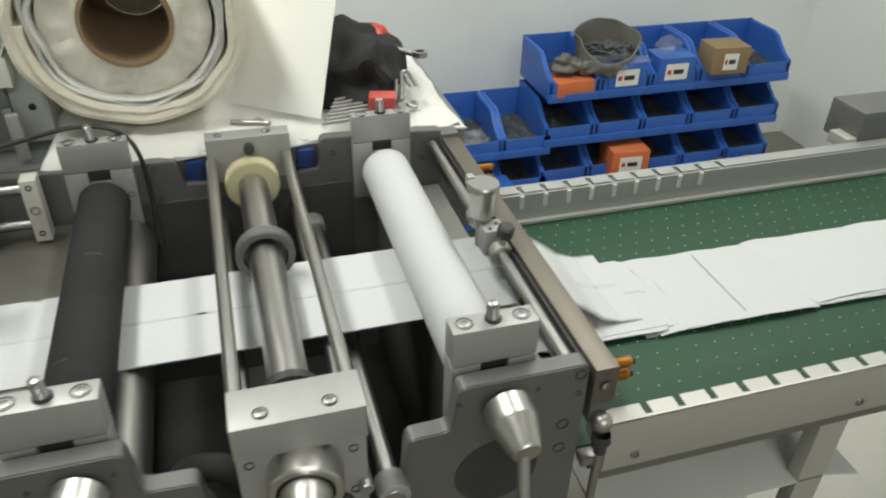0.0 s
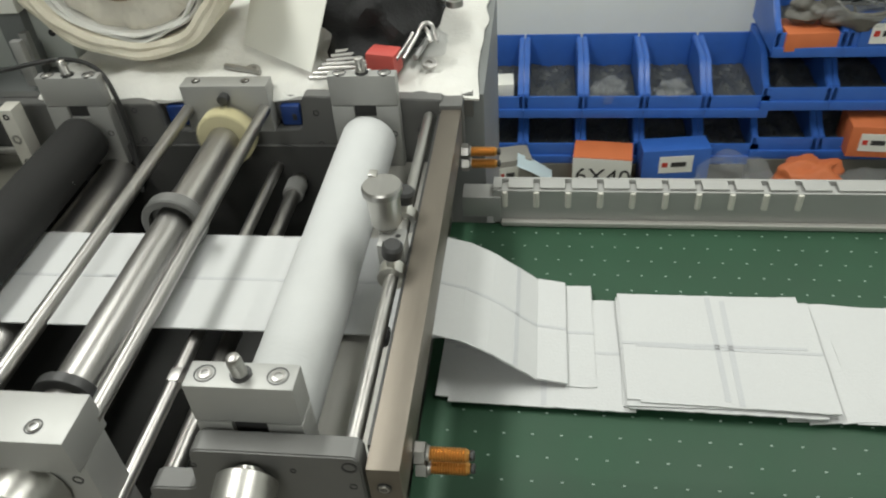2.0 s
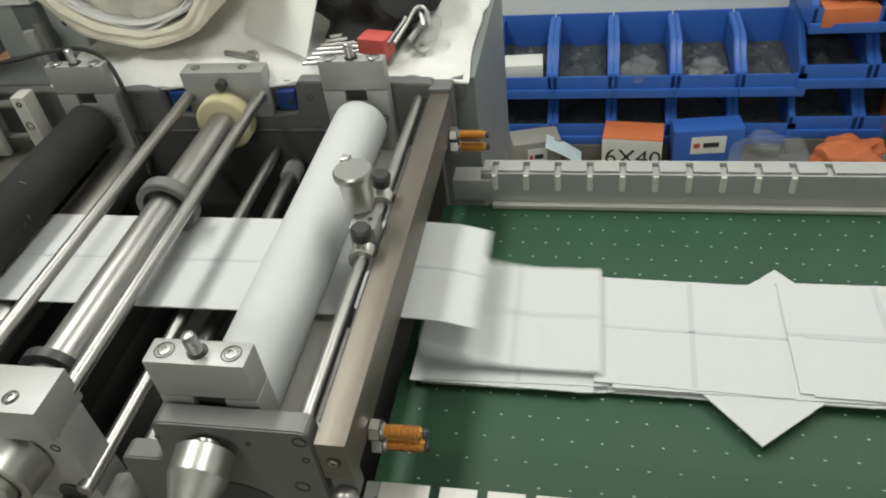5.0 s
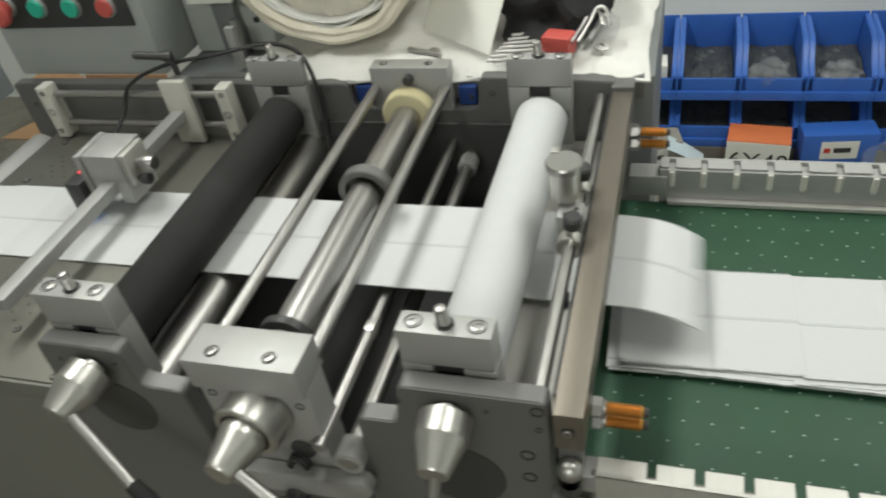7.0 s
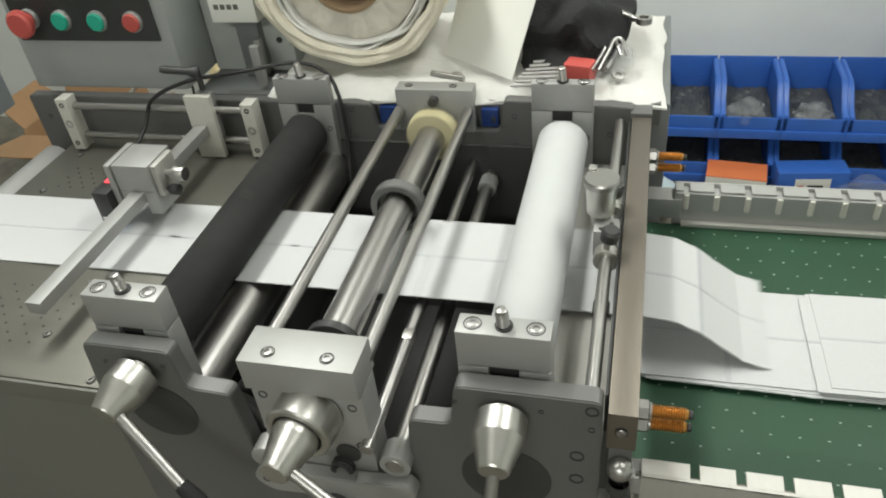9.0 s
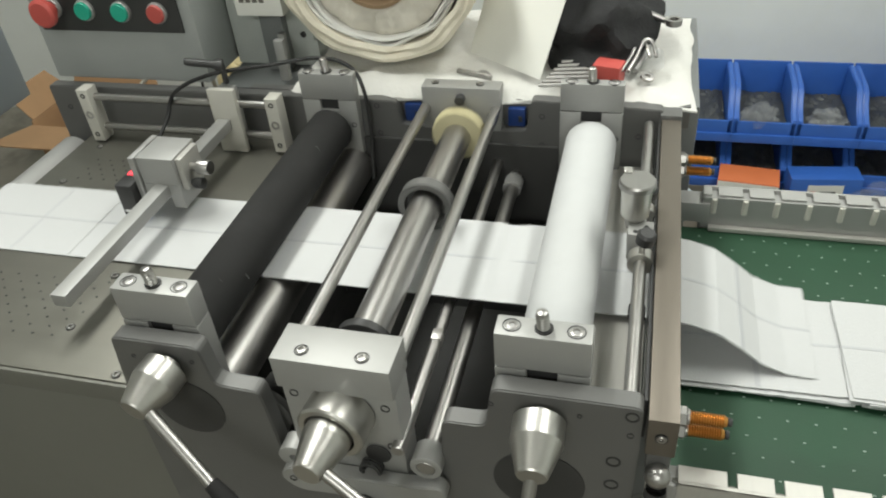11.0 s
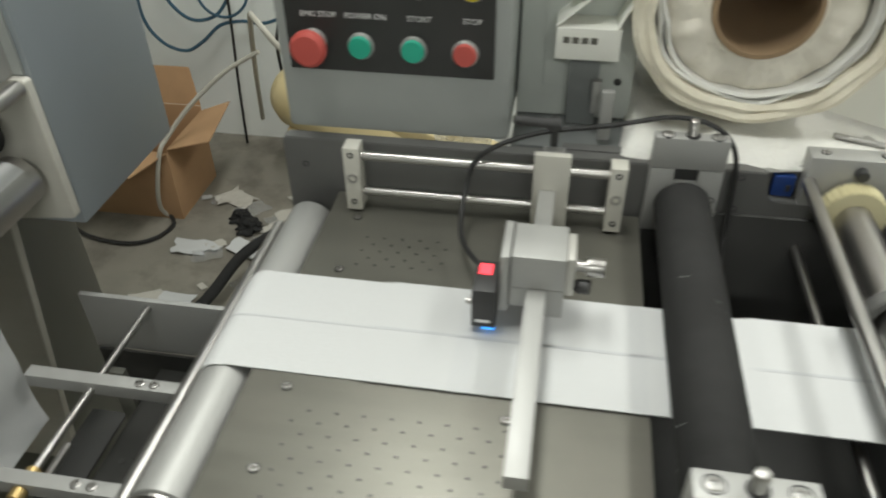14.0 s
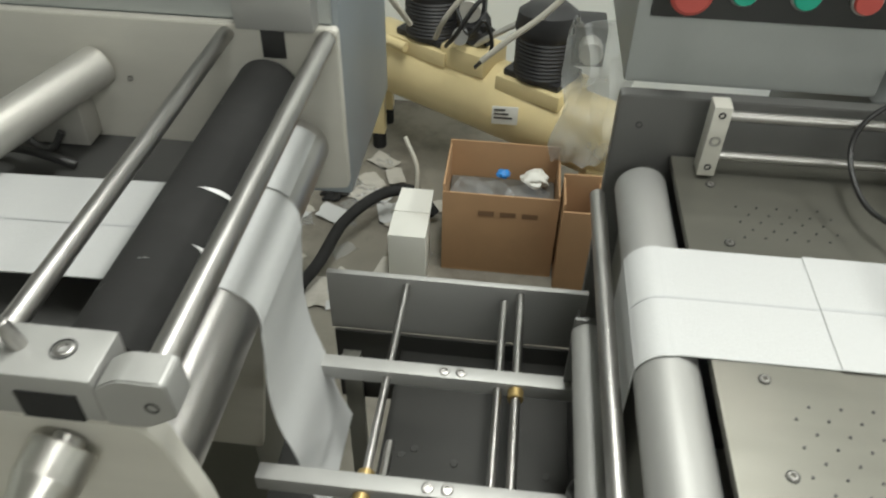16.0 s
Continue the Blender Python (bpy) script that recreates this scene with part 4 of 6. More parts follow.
for i in range(7):
    y = 0.938 + 0.0075 * i
    part("hex_key", cyl((0.110 + 0.004 * i, y - 0.006, 1.006 + 0.002 * i), (0.182, y + 0.001, 1.006 + 0.0022 * i), 0.0022, 8), CHROME, keys)
for dx, dz in ((0, 0), (0.008, 0.003)):
    part("hex_key", pipe([(0.212 + dx, 0.950, 1.020), (0.222 + dx, 0.985, 1.026 + dz), (0.228 + dx, 1.010, 1.032 + dz), (0.238 + dx, 1.014, 1.030 + dz), (0.246 + dx, 1.000, 1.018)], 0.0026, 8), CHROME, keys)
wr = thing("wrench", (0.25, 1.045, 1.02), "chrome combination wrench lying on the pouch", "wrench")
ring = tube((0.272, 1.044, 1.044), (0.272, 1.044, 1.052), 0.0105, 0.0062, 24)
part("ring_end", ring, CHROME, wr)
part("shaft", cyl((0.263, 1.048, 1.047), (0.205, 1.085, 1.058), 0.0042, 12), CHROME, wr)
part("open_end", box(0.196, 0.208, 1.080, 1.096, 1.054, 1.061, 0.002), CHROME, wr)
for x, y in ((0.244, 0.982), (0.031, 0.968)):
    s = thing("loose_washer", (x, y, 1.0), "loose steel washer on the wadding", "washer", "washers")
    part("washer", tube((x, y, 0.997), (x + 0.001, y - 0.001, 1.001), 0.009, 0.004, 24), CHROME, s)
solo("wire_pliers", pipe([(0.228, 0.985, 1.005), (0.236, 1.01, 1.010), (0.243, 1.04, 1.016), (0.238, 1.06, 1.018)], 0.004, 8), ALU, "bright steel hand tool on the wadding", "hand tool", at=(0.235, 1.02, 1.0))
solo("clear_wrapper", lump(0.247, 1.02, 1.008, 0.018, 0.03, 0.012, 0.5, 2.6, 3.3, 3, 1.0), CLEAR, "crumpled clear plastic wrapper beside the tools", "wrapper", at=(0.247, 1.02, 1.0))
solo("loose_key", cyl((-0.005, 0.972, 1.003), (0.045, 0.955, 1.003), 0.0035, 10), CHROME, "chrome rod-like tool half under the card", "tool", at=(0.02, 0.97, 1.0))

# ---------- the unwinding machine on the other side of the gap ----------
left = thing("unwinding_machine", (-1.3, 0.67, 0), "stainless unwinding machine with a black roller and chrome guide rods", "machine")
lp = rounded([(-1.95, 0.30), (-1.95, 1.045), (-0.918, 1.045), (-0.918, 0.85), (-1.02, 0.84), (-1.10, 0.30)], 0.006)
part("rear_plate", plate(lp, 0.888, 0.902), STAINLESS, left, "flat stainless rear plate")
fp = rounded([(-1.95, 0.30), (-1.95, 1.000), (-0.945, 1.000), (-0.933, 0.985), (-0.918, 0.92), (-0.905, 0.80), (-0.905, 0.30)], 0.008)
part("front_plate", plate(fp, 0.440, 0.456), STAINLESS, left, "brushed aluminium front plate")
# both beds carry the painted-in shade between the unwinder's plates
part("bed", box(-1.95, -1.02, 0.457, 0.887, 0.895, 0.900, 0), INNER_SHADE, left)
part("low_bed", box(-1.02, -0.96, 0.457, 0.887, 0.45, 0.455, 0), INNER_SHADE, left)
for x, z in ((-1.195, 0.985), (-1.193, 0.975), (-1.150, 0.975), (-1.26, 0.945)):
    hole(left, x, 0.888, z, 0.004)
blk = thing("bearing_block", (-0.975, 0.89, 1.045), "bright aluminium bearing block with a stud and thin black slab painted as the shade of a slot", "bearing block", "bearing blocks")
part("cap", box(-1.018, -0.938, 0.876, 0.905, 1.046, 1.090, 0.002), ALU, blk)
# slab coloured black for the shade in the slot
part("slot", box(-0.996, -0.972, 0.8855, 0.8875, 1.012, 1.042, 0), DARK, blk)
part("stud", cyl((-0.975, 0.89, 1.089), (-0.975, 0.89, 1.112), 0.0045, 14), CHROME, blk)
for x in (-1.0, -0.952):
    socket_screw(blk, x, 0.89, 1.0895, 0.0055)
fblk = thing("bearing_block", (-1.02, 0.465, 1.0), "bright aluminium front bearing block with two screws and a stud", "bearing block", "bearing blocks")
part("cap", box(-1.075, -0.962, 0.440, 0.480, 1.0005, 1.038, 0.002), ALU, fblk)
part("bracket", plate(rounded([(-0.961, 1.001), (-0.961, 1.034), (-0.946, 1.044), (-0.916, 1.044), (-0.914, 1.014), (-0.935, 1.001)], 0.005), 0.4385, 0.462), ALU, fblk)
# no rubber here: the black colour only paints the slot's shade
part("slot", box(-1.012, -0.974, 0.4385, 0.4405, 1.001, 1.024, 0), RUBBER, fblk)
hole(fblk, -0.928, 0.4385, 1.022, 0.006)
for x in (-1.045, -0.988):
    socket_screw(fblk, x, 0.462, 1.0375, 0.007)
part("stud", cyl((-1.016, 0.462, 1.036), (-1.020, 0.460, 1.060), 0.0055, 14), CHROME, fblk)
taper_knob(-0.990, 0.440, 0.982, (-1.000, 0.385, 0.965), (-1.035, 0.34, 0.915), (-1.055, 0.325, 0.895), "turned steel clamp knob on the unwinding machine")
roll_u = roller("black_roller", -0.990, 0.985, 0.487, 0.872, 0.0335, RUBBER, "matt black rubber roller with a worn white scuff", 5, 0.012)
for a, y, s in ((1.25, 0.66, 0.010), (0.75, 0.60, 0.007)):
    sc = bmesh.new()
    sv = []
    for i in range(9):
        f = i / 8
        aa = a + (f - 0.5) * 0.9
        w = 0.0025 * math.sin(math.pi * f) + 0.0004
        sv.append([sc.verts.new((-0.990 + 0.0339 * math.cos(aa), y + s * (0.5 - f) + q * w, 0.985 + 0.0339 * math.sin(aa))) for q in (-1, 1)])
    for p, q in zip(sv, sv[1:]):
        sc.faces.new((p[0], p[1], q[1], q[0]))
    part("scuff", sc, INK, roll_u, "white scuff mark")
for x, r in ((-0.929, 0.0096), (-1.033, 0.0080)):
    g = thing("guide_bar", (x, 0.67, 1.033), "chrome guide bar across the unwinding machine", "guide bar", "guide bars")
    part("bar", cyl((x, 0.452, 1.033), (x, 0.889, 1.035), r, 24), CHROME, g)
    part("end_screw", lathe((x, 0.4525, 1.033), (x, 0.4475, 1.033), [(0, r * 0.9), (1, r * 0.8), (1, r * 0.4), (0.4, r * 0.4), (0.4, 0)], 14), DARK, g)
roll_w = roller("steel_roller", -0.968, 0.913, 0.470, 0.880, 0.0335, CHROME, "ground steel lower roller of the unwinder", 0)
upper = thing("upper_shaft", (-1.30, 0.7, 0.95), "grey steel shaft and bracket inside the unwinding machine", "shaft")
part("shaft", cyl((-1.30, 0.60, 0.96), (-1.18, 0.887, 0.99), 0.022, 24), ALU_DULL, upper)
part("bracket", box(-1.27, -1.20, 0.855, 0.887, 0.905, 0.955, 0.002), ALU_DULL, upper)
part("hook", pipe([(-1.27, 0.86, 0.94), (-1.265, 0.85, 0.91), (-1.24, 0.845, 0.905), (-1.225, 0.85, 0.925)], 0.004, 8), DARK, upper)
solo("coiled_cable", pipe([(-1.30, 0.83, 0.905), (-1.27, 0.82, 0.92), (-1.235, 0.815, 0.92), (-1.20, 0.82, 0.904)], 0.005, 8), CABLE, "black cable arch on the unwinder bed", "cable", at=(-1.25, 0.82, 0.9))
ctl = thing("grey_cabinet", (-1.3, 1.03, 0), "blue-grey painted electrical cabinet behind the unwinder", "cabinet")
part("body", box(-1.62, -0.918, 0.9035, 1.16, 0.83, 1.75, 0.005), CABINET_BLUE, ctl)
part("base", box(-1.60, -1.12, 0.9035, 1.12, 0.0, 0.829, 0.003), HOUSING, ctl)
part("front_face", box(-1.60, -0.925, 0.8985, 0.9030, 1.047, 1.72, 0.001), CABINET, ctl)

wrap = ribbon([(-0.968 + 0.0347 * math.cos(a), 0.913 + 0.0347 * math.sin(a)) for a in (2.1, 1.85, 1.6, 1.35, 1.1, 0.9, 0.75)], 0.752, 0.862, 0.0012)
solo("roller_wrap", wrap, TISSUE, "strip of white tissue wrapped on the lower roller", "tissue strip", at=(-0.968, 0.8, 0.94))

# web on the unwinder: runs in, turns round the lower roller and hangs into the gap
web = solo("unwinder_web", ribbon([(-1.90, 0.935), (-1.40, 0.938), (-1.10, 0.944), (-1.03, 0.9465), (-0.985, 0.9485), (-0.955, 0.9455), (-0.937, 0.930), (-0.9325, 0.91), (-0.9335, 0.897)], 0.613, 0.748, 0.0012, ny=8, wob=0.0006), TISSUE, "white embossed tissue web running over the unwinder's rollers", "tissue web", at=(-1.0, 0.68, 0.9))
hang = solo("hanging_web", ribbon([(-0.9332, 0.905), (-0.9345, 0.87), (-0.936, 0.82), (-0.931, 0.765), (-0.918, 0.715), (-0.908, 0.66), (-0.890, 0.61)], 0.613, 0.748, 0.0012, ny=8, wob=0.0016), TISSUE, "white tissue web hanging in a slack loop off the unwinder", "tissue web", at=(-0.9332, 0.68, 0.905))
part("fold_line", ribbon([(-1.90, 0.9362), (-1.40, 0.9392), (-1.10, 0.9452), (-1.04, 0.9475)], 0.6795, 0.6815, 0.0003), TISSUE_EDGE, web)

# ---------- the cradle between the machines ----------
cr = thing("folding_cradle", (-0.785, 0.735, 0), "dark steel cradle with aluminium cross bars and rods", "cradle")
for y, x0 in ((0.590, -0.957), (0.737, -0.940), (0.884, -0.955)):
    w = 0.009 if y < 0.88 else 0.004
    p = part("cross_bar", box(x0, -0.622, y - w, y + w, 0.700 if y < 0.88 else 0.62, 0.7205, 0.001), ALU, cr)
    if y < 0.88:
        for x in (-0.787, -0.768):
            part("screw", lathe((x, y, 0.7195), (x, y, 0.7225), [(0, 0.0065), (0.9, 0.006), (1, 0.0055), (1, 0.0033), (0.4, 0.003), (0.4, 0)], 16), CHROME, p)
for x, y0, y1, r, z in ((-0.851, 0.590, 0.884, 0.0048, 0.7085), (-0.726, 0.590, 0.866, 0.0048, 0.7085), (-0.706, 0.590, 0.884, 0.0055, 0.7085)):
    part("rod", cyl((x, y0, z), (x, y1, z), r, 18), CHROME, cr)
part("threaded_rod", lathe((-0.834, 0.60, 0.706), (-0.834, 0.648, 0.706), [(0, 0.005)] + [(0.03 + i * 0.032, 0.005 - 0.0007 * (i % 2)) for i in range(30)] + [(1, 0.004), (1, 0)], 14), CHROME, cr)
for x, y in ((-0.851, 0.602), (-0.706, 0.724), (-0.851, 0.575)):
    part("bush", cyl((x, y - 0.008, 0.7085), (x, y + 0.006, 0.7085), 0.009, 18), mat("dull_brass", (0.45, 0.33, 0.14), 0.4, 0.8), cr, "brass bush")
part("tray", box(-0.860, -0.630, 0.46, 0.878, 0.585, 0.590, 0.001), TRAY, cr, "dark steel tray")
part("tray_back", box(-0.950, -0.625, 0.874, 0.879, 0.48, 0.62, 0.001), TRAY, cr)
part("tray_side", box(-0.634, -0.630, 0.46, 0.874, 0.591, 0.70, 0.001), TRAY, cr)
part("tray_front", box(-0.955, -0.622, 0.450, 0.456, 0.40, 0.66, 0.001), TRAY, cr)
for x, y in ((-0.835, 0.71), (-0.77, 0.705), (-0.66, 0.70), (-0.90, 0.60), (-0.82, 0.72)):
    part("tray_screw", cyl((x, y, 0.589), (x, y, 0.5915), 0.005, 14), TRAY, cr)
for x in (-0.94, -0.65):
    for y in (0.47, 0.86):
        part("leg", box(x, x + 0.025, y, y + 0.012, 0, 0.585, 0.001), HOUSING, cr)
fk = thing("adjusting_knob", (-0.65, 0.585, 0.72), "black plastic adjusting knob at the cradle corner", "knob")
part("knob", lathe((-0.642, 0.594, 0.721), (-0.642, 0.594, 0.742), [(0, 0.006), (0.3, 0.006), (0.35, 0.013), (0.9, 0.013), (1, 0.010), (1, 0)], 7), DARK, fk, smooth=False)
dn = thing("dancer_rod", (-0.633, 0.67, 0.80), "chrome dancer rod beside the infeed roller", "guide bar")
part("rod", cyl((-0.634, 0.470, 0.872), (-0.634, 0.885, 0.872), 0.0085, 20), CHROME, dn)
part("lower_rod", cyl((-0.640, 0.470, 0.80), (-0.640, 0.74, 0.80), 0.016, 20), ALU, dn)
part("arm", box(-0.655, -0.630, 0.738, 0.744, 0.70, 0.82, 0.003), PLATE, dn)

# ---------- compressor, boxes and litter on the floor behind ----------
comp = thing("air_compressor", (-0.81, 2.06, 0), "cream painted air compressor with two black motors", "air compressor")
A, B = Vector((-1.22, 2.365, 0.300)), Vector((-0.425, 1.93, 0.265))
part("tank", lathe(A, B, [(0, 0), (0.005, 0.05), (0.03, 0.085), (0.08, 0.105), (0.92, 0.105), (0.97, 0.085), (0.995, 0.05), (1, 0)], 40), CREAM, comp, "cream enamelled tank")
for f in (0.30, 0.70):
    c = A.lerp(B, f) + Vector((0, 0, 0.105))
    sad = box(c.x - 0.10, c.x + 0.10, c.y - 0.08, c.y + 0.08, c.z - 0.03, c.z + 0.014, 0.006)
    bmesh.ops.rotate(sad, verts=sad.verts, cent=c, matrix=Matrix.Rotation(radians(-31), 3, "Z"))
    part("saddle", sad, CREAM, comp, "cream pressed saddle")
    mprof = [(0, 0), (0, 0.06), (0.04, 0.075)] + [(0.08 + 0.025 * i, 0.080 if i % 2 else 0.077) for i in range(22)] + [(0.7, 0.084), (0.9, 0.078), (1, 0.05), (1, 0)]
    part("motor", lathe(c + Vector((0.0, -0.01, 0.01)), c + Vector((0.0, 0.01, 0.21)), mprof, 32), MOTOR, comp, "finned black motor")
    base_ = box(c.x - 0.085, c.x + 0.085, c.y - 0.065, c.y + 0.065, c.z + 0.0145, c.z + 0.034, 0.006)
    bmesh.ops.rotate(base_, verts=base_.verts, cent=c, matrix=Matrix.Rotation(radians(-31), 3, "Z"))
    part("motor_foot", base_, MOTOR, comp)
    part("cylinder_head", box(c.x + 0.07, c.x + 0.15, c.y - 0.05, c.y + 0.05, c.z + 0.07, c.z + 0.18, 0.008), MOTOR, comp)
    part("air_filter", cyl((c.x + 0.11, c.y - 0.05, c.z + 0.13), (c.x + 0.11, c.y - 0.10, c.z + 0.13), 0.03, 24), ALU_DULL, comp)
c = A.lerp(B, 0.45)
valve = box(c.x - 0.060, c.x + 0.085, c.y - 0.075, c.y + 0.05, 0.365, 0.430, 0.010)
bmesh.ops.rotate(valve, verts=valve.verts, cent=c, matrix=Matrix.Rotation(radians(-29), 3, "Z"))
part("valve_block", valve, CREAM, comp, "cream pressed cover")
part("valve", lump(c.x + 0.01, c.y - 0.01, 0.46, 0.05, 0.04, 0.045, 0.6, 3.0, 1.5, 3), MOTOR, comp, "black valve body")
part("gauge", cyl((c.x - 0.03, c.y - 0.06, 0.47), (c.x - 0.03, c.y - 0.085, 0.475), 0.022, 24), ALU, comp, "small pressure gauge")
part("tank_handle", cyl((-1.14, 2.22, 0.400), (-1.05, 2.16, 0.398), 0.014, 18), CREAM, comp)
part("copper_pipe", pipe([(c.x, c.y - 0.03, 0.42), (c.x + 0.05, c.y - 0.06, 0.47), (c.x + 0.15, c.y - 0.06, 0.53), (c.x + 0.23, c.y - 0.03, 0.56)], 0.008, 10), ALU_DULL, comp)
part("label", box(-0.790, -0.720, 1.973, 1.975, 0.285, 0.340, 0.001), WHITE_CARD, comp, "white sticker")
for i in range(3):
    part("label_bar", box(-0.785, -0.755 + 0.01 * i, 1.9715, 1.9725, 0.327 - 0.012 * i, 0.332 - 0.012 * i, 0), BLACK_INK, comp)
for f in (0.08, 0.9):
    c = A.lerp(B, f)
    for dy in (-0.075, 0.075):
        part("foot", box(c.x - 0.022, c.x + 0.022, c.y + dy - 0.02, c.y + dy + 0.02, 0.055, 0.22, 0.004), CREAM, comp)
        part("rubber_foot", cyl((c.x, c.y + dy, 0), (c.x, c.y + dy, 0.0545), 0.022, 18), RUBBER, comp, "black rubber foot")
for k, (pts, r, m) in enumerate((
        ([(-1.02, 2.05, 0.52), (-1.06, 1.98, 0.62), (-1.12, 2.0, 0.68), (-1.2, 2.15, 0.62), (-1.28, 2.3, 0.40), (-1.34, 2.42, 0.15)], 0.008, CABLE_WHITE),
        ([(-0.95, 2.02, 0.50), (-0.92, 1.96, 0.58), (-0.86, 1.96, 0.66), (-0.80, 2.0, 0.70)], 0.007, CABLE_WHITE),
        ([(-0.823, 1.93, 0.49), (-0.76, 1.93, 0.55), (-0.68, 1.93, 0.62), (-0.583, 1.93, 0.73)], 0.008, CABLE_WHITE),
        ([(-0.90, 1.97, 0.62), (-0.86, 1.93, 0.56), (-0.82, 1.92, 0.60), (-0.80, 1.94, 0.52), (-0.84, 1.95, 0.46)], 0.005, CABLE),
        ([(-0.92, 2.0, 0.49), (-0.89, 1.94, 0.55), (-0.84, 1.95, 0.63), (-0.78, 2.03, 0.66), (-0.74, 2.1, 0.6)], 0.006, CABLE),
        ([(-1.25, 2.53, 0.75), (-1.24, 2.50, 0.55), (-1.27, 2.48, 0.40), (-1.26, 2.49, 0.2), (-1.22, 2.46, 0.03)], 0.006, CABLE),
        ([(-1.74, 2.49, 0.62), (-1.735, 2.48, 0.47), (-1.68, 2.47, 0.39), (-1.60, 2.47, 0.363), (-1.53, 2.47, 0.40), (-1.46, 2.48, 0.457), (-1.38, 2.48, 0.475), (-1.30, 2.49, 0.47), (-1.18, 2.49, 0.52)], 0.006, CABLE_BLUE),
        ([(-1.42, 2.49, 0.80), (-1.418, 2.48, 0.52), (-1.43, 2.47, 0.25), (-1.435, 2.46, 0.02)], 0.005, CABLE),
        ([(-1.17, 2.10, 0.545), (-1.28, 2.09, 0.48), (-1.39, 2.05, 0.385), (-1.46, 2.0, 0.30), (-1.478, 1.965, 0.262), (-1.51, 1.955, 0.14), (-1.535, 1.98, 0.05), (-1.53, 2.0, 0.008)], 0.007, CABLE_WHITE),
        ([(-1.66, 2.49, 0.60), (-1.62, 2.48, 0.52), (-1.55, 2.47, 0.475), (-1.47, 2.48, 0.49), (-1.41, 2.49, 0.56)], 0.006, CABLE_BLUE),
        ([(-1.55, 2.49, 0.62), (-1.50, 2.47, 0.52), (-1.43, 2.47, 0.49), (-1.36, 2.47, 0.53), (-1.33, 2.49, 0.62)], 0.005, CABLE_BLUE),
        ([(-1.02, 1.93, 0.25), (-0.98, 1.88, 0.18), (-0.99, 1.84, 0.08), (-1.04, 1.86, 0.01)], 0.006, CABLE_WHITE),
        ([(-1.86, 1.93, 0.009), (-1.75, 1.865, 0.009), (-1.66, 1.84, 0.009), (-1.57, 1.84, 0.009), (-1.51, 1.88, 0.009), (-1.488, 1.95, 0.009), (-1.52, 2.0, 0.009)], 0.0065, CABLE))):
    word = {0.0065: "dark air hose lying on the dirty floor"}.get(r, "loose cable by the compressor and wall")
    solo("air_hose" if m is CABLE_BLUE or r == 0.0065 else "loose_cable", pipe(pts, r, 8), m, word, "hose" if m is CABLE_BLUE or r == 0.0065 else "cable", at=pts[0])
solo("thick_hose", pipe([(-0.93, 1.88, 0.03), (-0.99, 1.90, 0.09), (-1.08, 1.86, 0.10), (-1.16, 1.74, 0.09), (-1.20, 1.60, 0.06), (-1.26, 1.50, 0.02)], 0.016, 12), RUBBER, "thick black hose arching on the floor", "hose", at=(-1.1, 1.7, 0))


def open_box(name, x0, x1, y0, y1, h, label, flaps=()):
    t = thing(name, ((x0 + x1) / 2, (y0 + y1) / 2, 0), label, "cardboard box", "cardboard boxes")
    w = 0.005
    part("front_side", box(x0, x1, y0, y0 + w, 0.006, h, 0.001), CARTON, t)
    part("back_side", box(x0, x1, y1 - w, y1, 0.006, h + 0.03, 0.001), CARTON, t)
    part("left_side", box(x0, x0 + w, y0 + w, y1 - w, 0.006, h + 0.02, 0.001), CARTON, t)
    part("right_side", box(x1 - w, x1, y0 + w, y1 - w, 0.006, h + 0.01, 0.001), CARTON, t)
    part("bottom", box(x0, x1, y0, y1, 0.0005, 0.0055, 0), CARTON, t)
    for f in flaps:
        b = bmesh.new()
        b.faces.new([b.verts.new(p) for p in f])
        thicken(b, 0.004)
        part("flap", b, CARTON, t)
    return t


bx = open_box("cardboard_box", -0.890, -0.600, 1.690, 1.885, 0.255, "brown cardboard box holding clear plastic and litter")
for i in range(3):
    part("print_bar", box(-0.80 + i * 0.055, -0.76 + i * 0.055, 1.6885, 1.6895, 0.19, 0.205, 0), FAINT_INK, bx)
for i, (x, y, z, r, m, lab) in enumerate(((-0.83, 1.78, 0.20, 0.045, CLEAR, "clear"), (-0.76, 1.76, 0.205, 0.05, CLEAR, "clear"), (-0.68, 1.77, 0.20, 0.05, CLEAR, "clear"), (-0.66, 1.83, 0.215, 0.035, WHITE_CARD, "white"), (-0.745, 1.80, 0.245, 0.017, mat("bright_blue_film", (0.03, 0.22, 0.60), 0.4), "blue"))):
    solo("crumpled_wrapper", lump(x, y, z, r, r * 0.9, r * 0.6, 0.5, 2.0, i * 2.1, 3), m, f"crumpled {lab} plastic wrapper in the cardboard box", "wrapper", "wrappers in the box", at=(x, y, z - 0.03))
solo("box_filling", box(-0.883, -0.607, 1.697, 1.878, 0.006, 0.175, 0.004), GREY_BAG, "packed grey plastic filling inside the cardboard box", "plastic filling", at=(-0.745, 1.79, 0.006))
open_box("cardboard_box", -0.594, -0.50, 1.64, 1.76, 0.26, "narrow brown cardboard box beside the larger one")
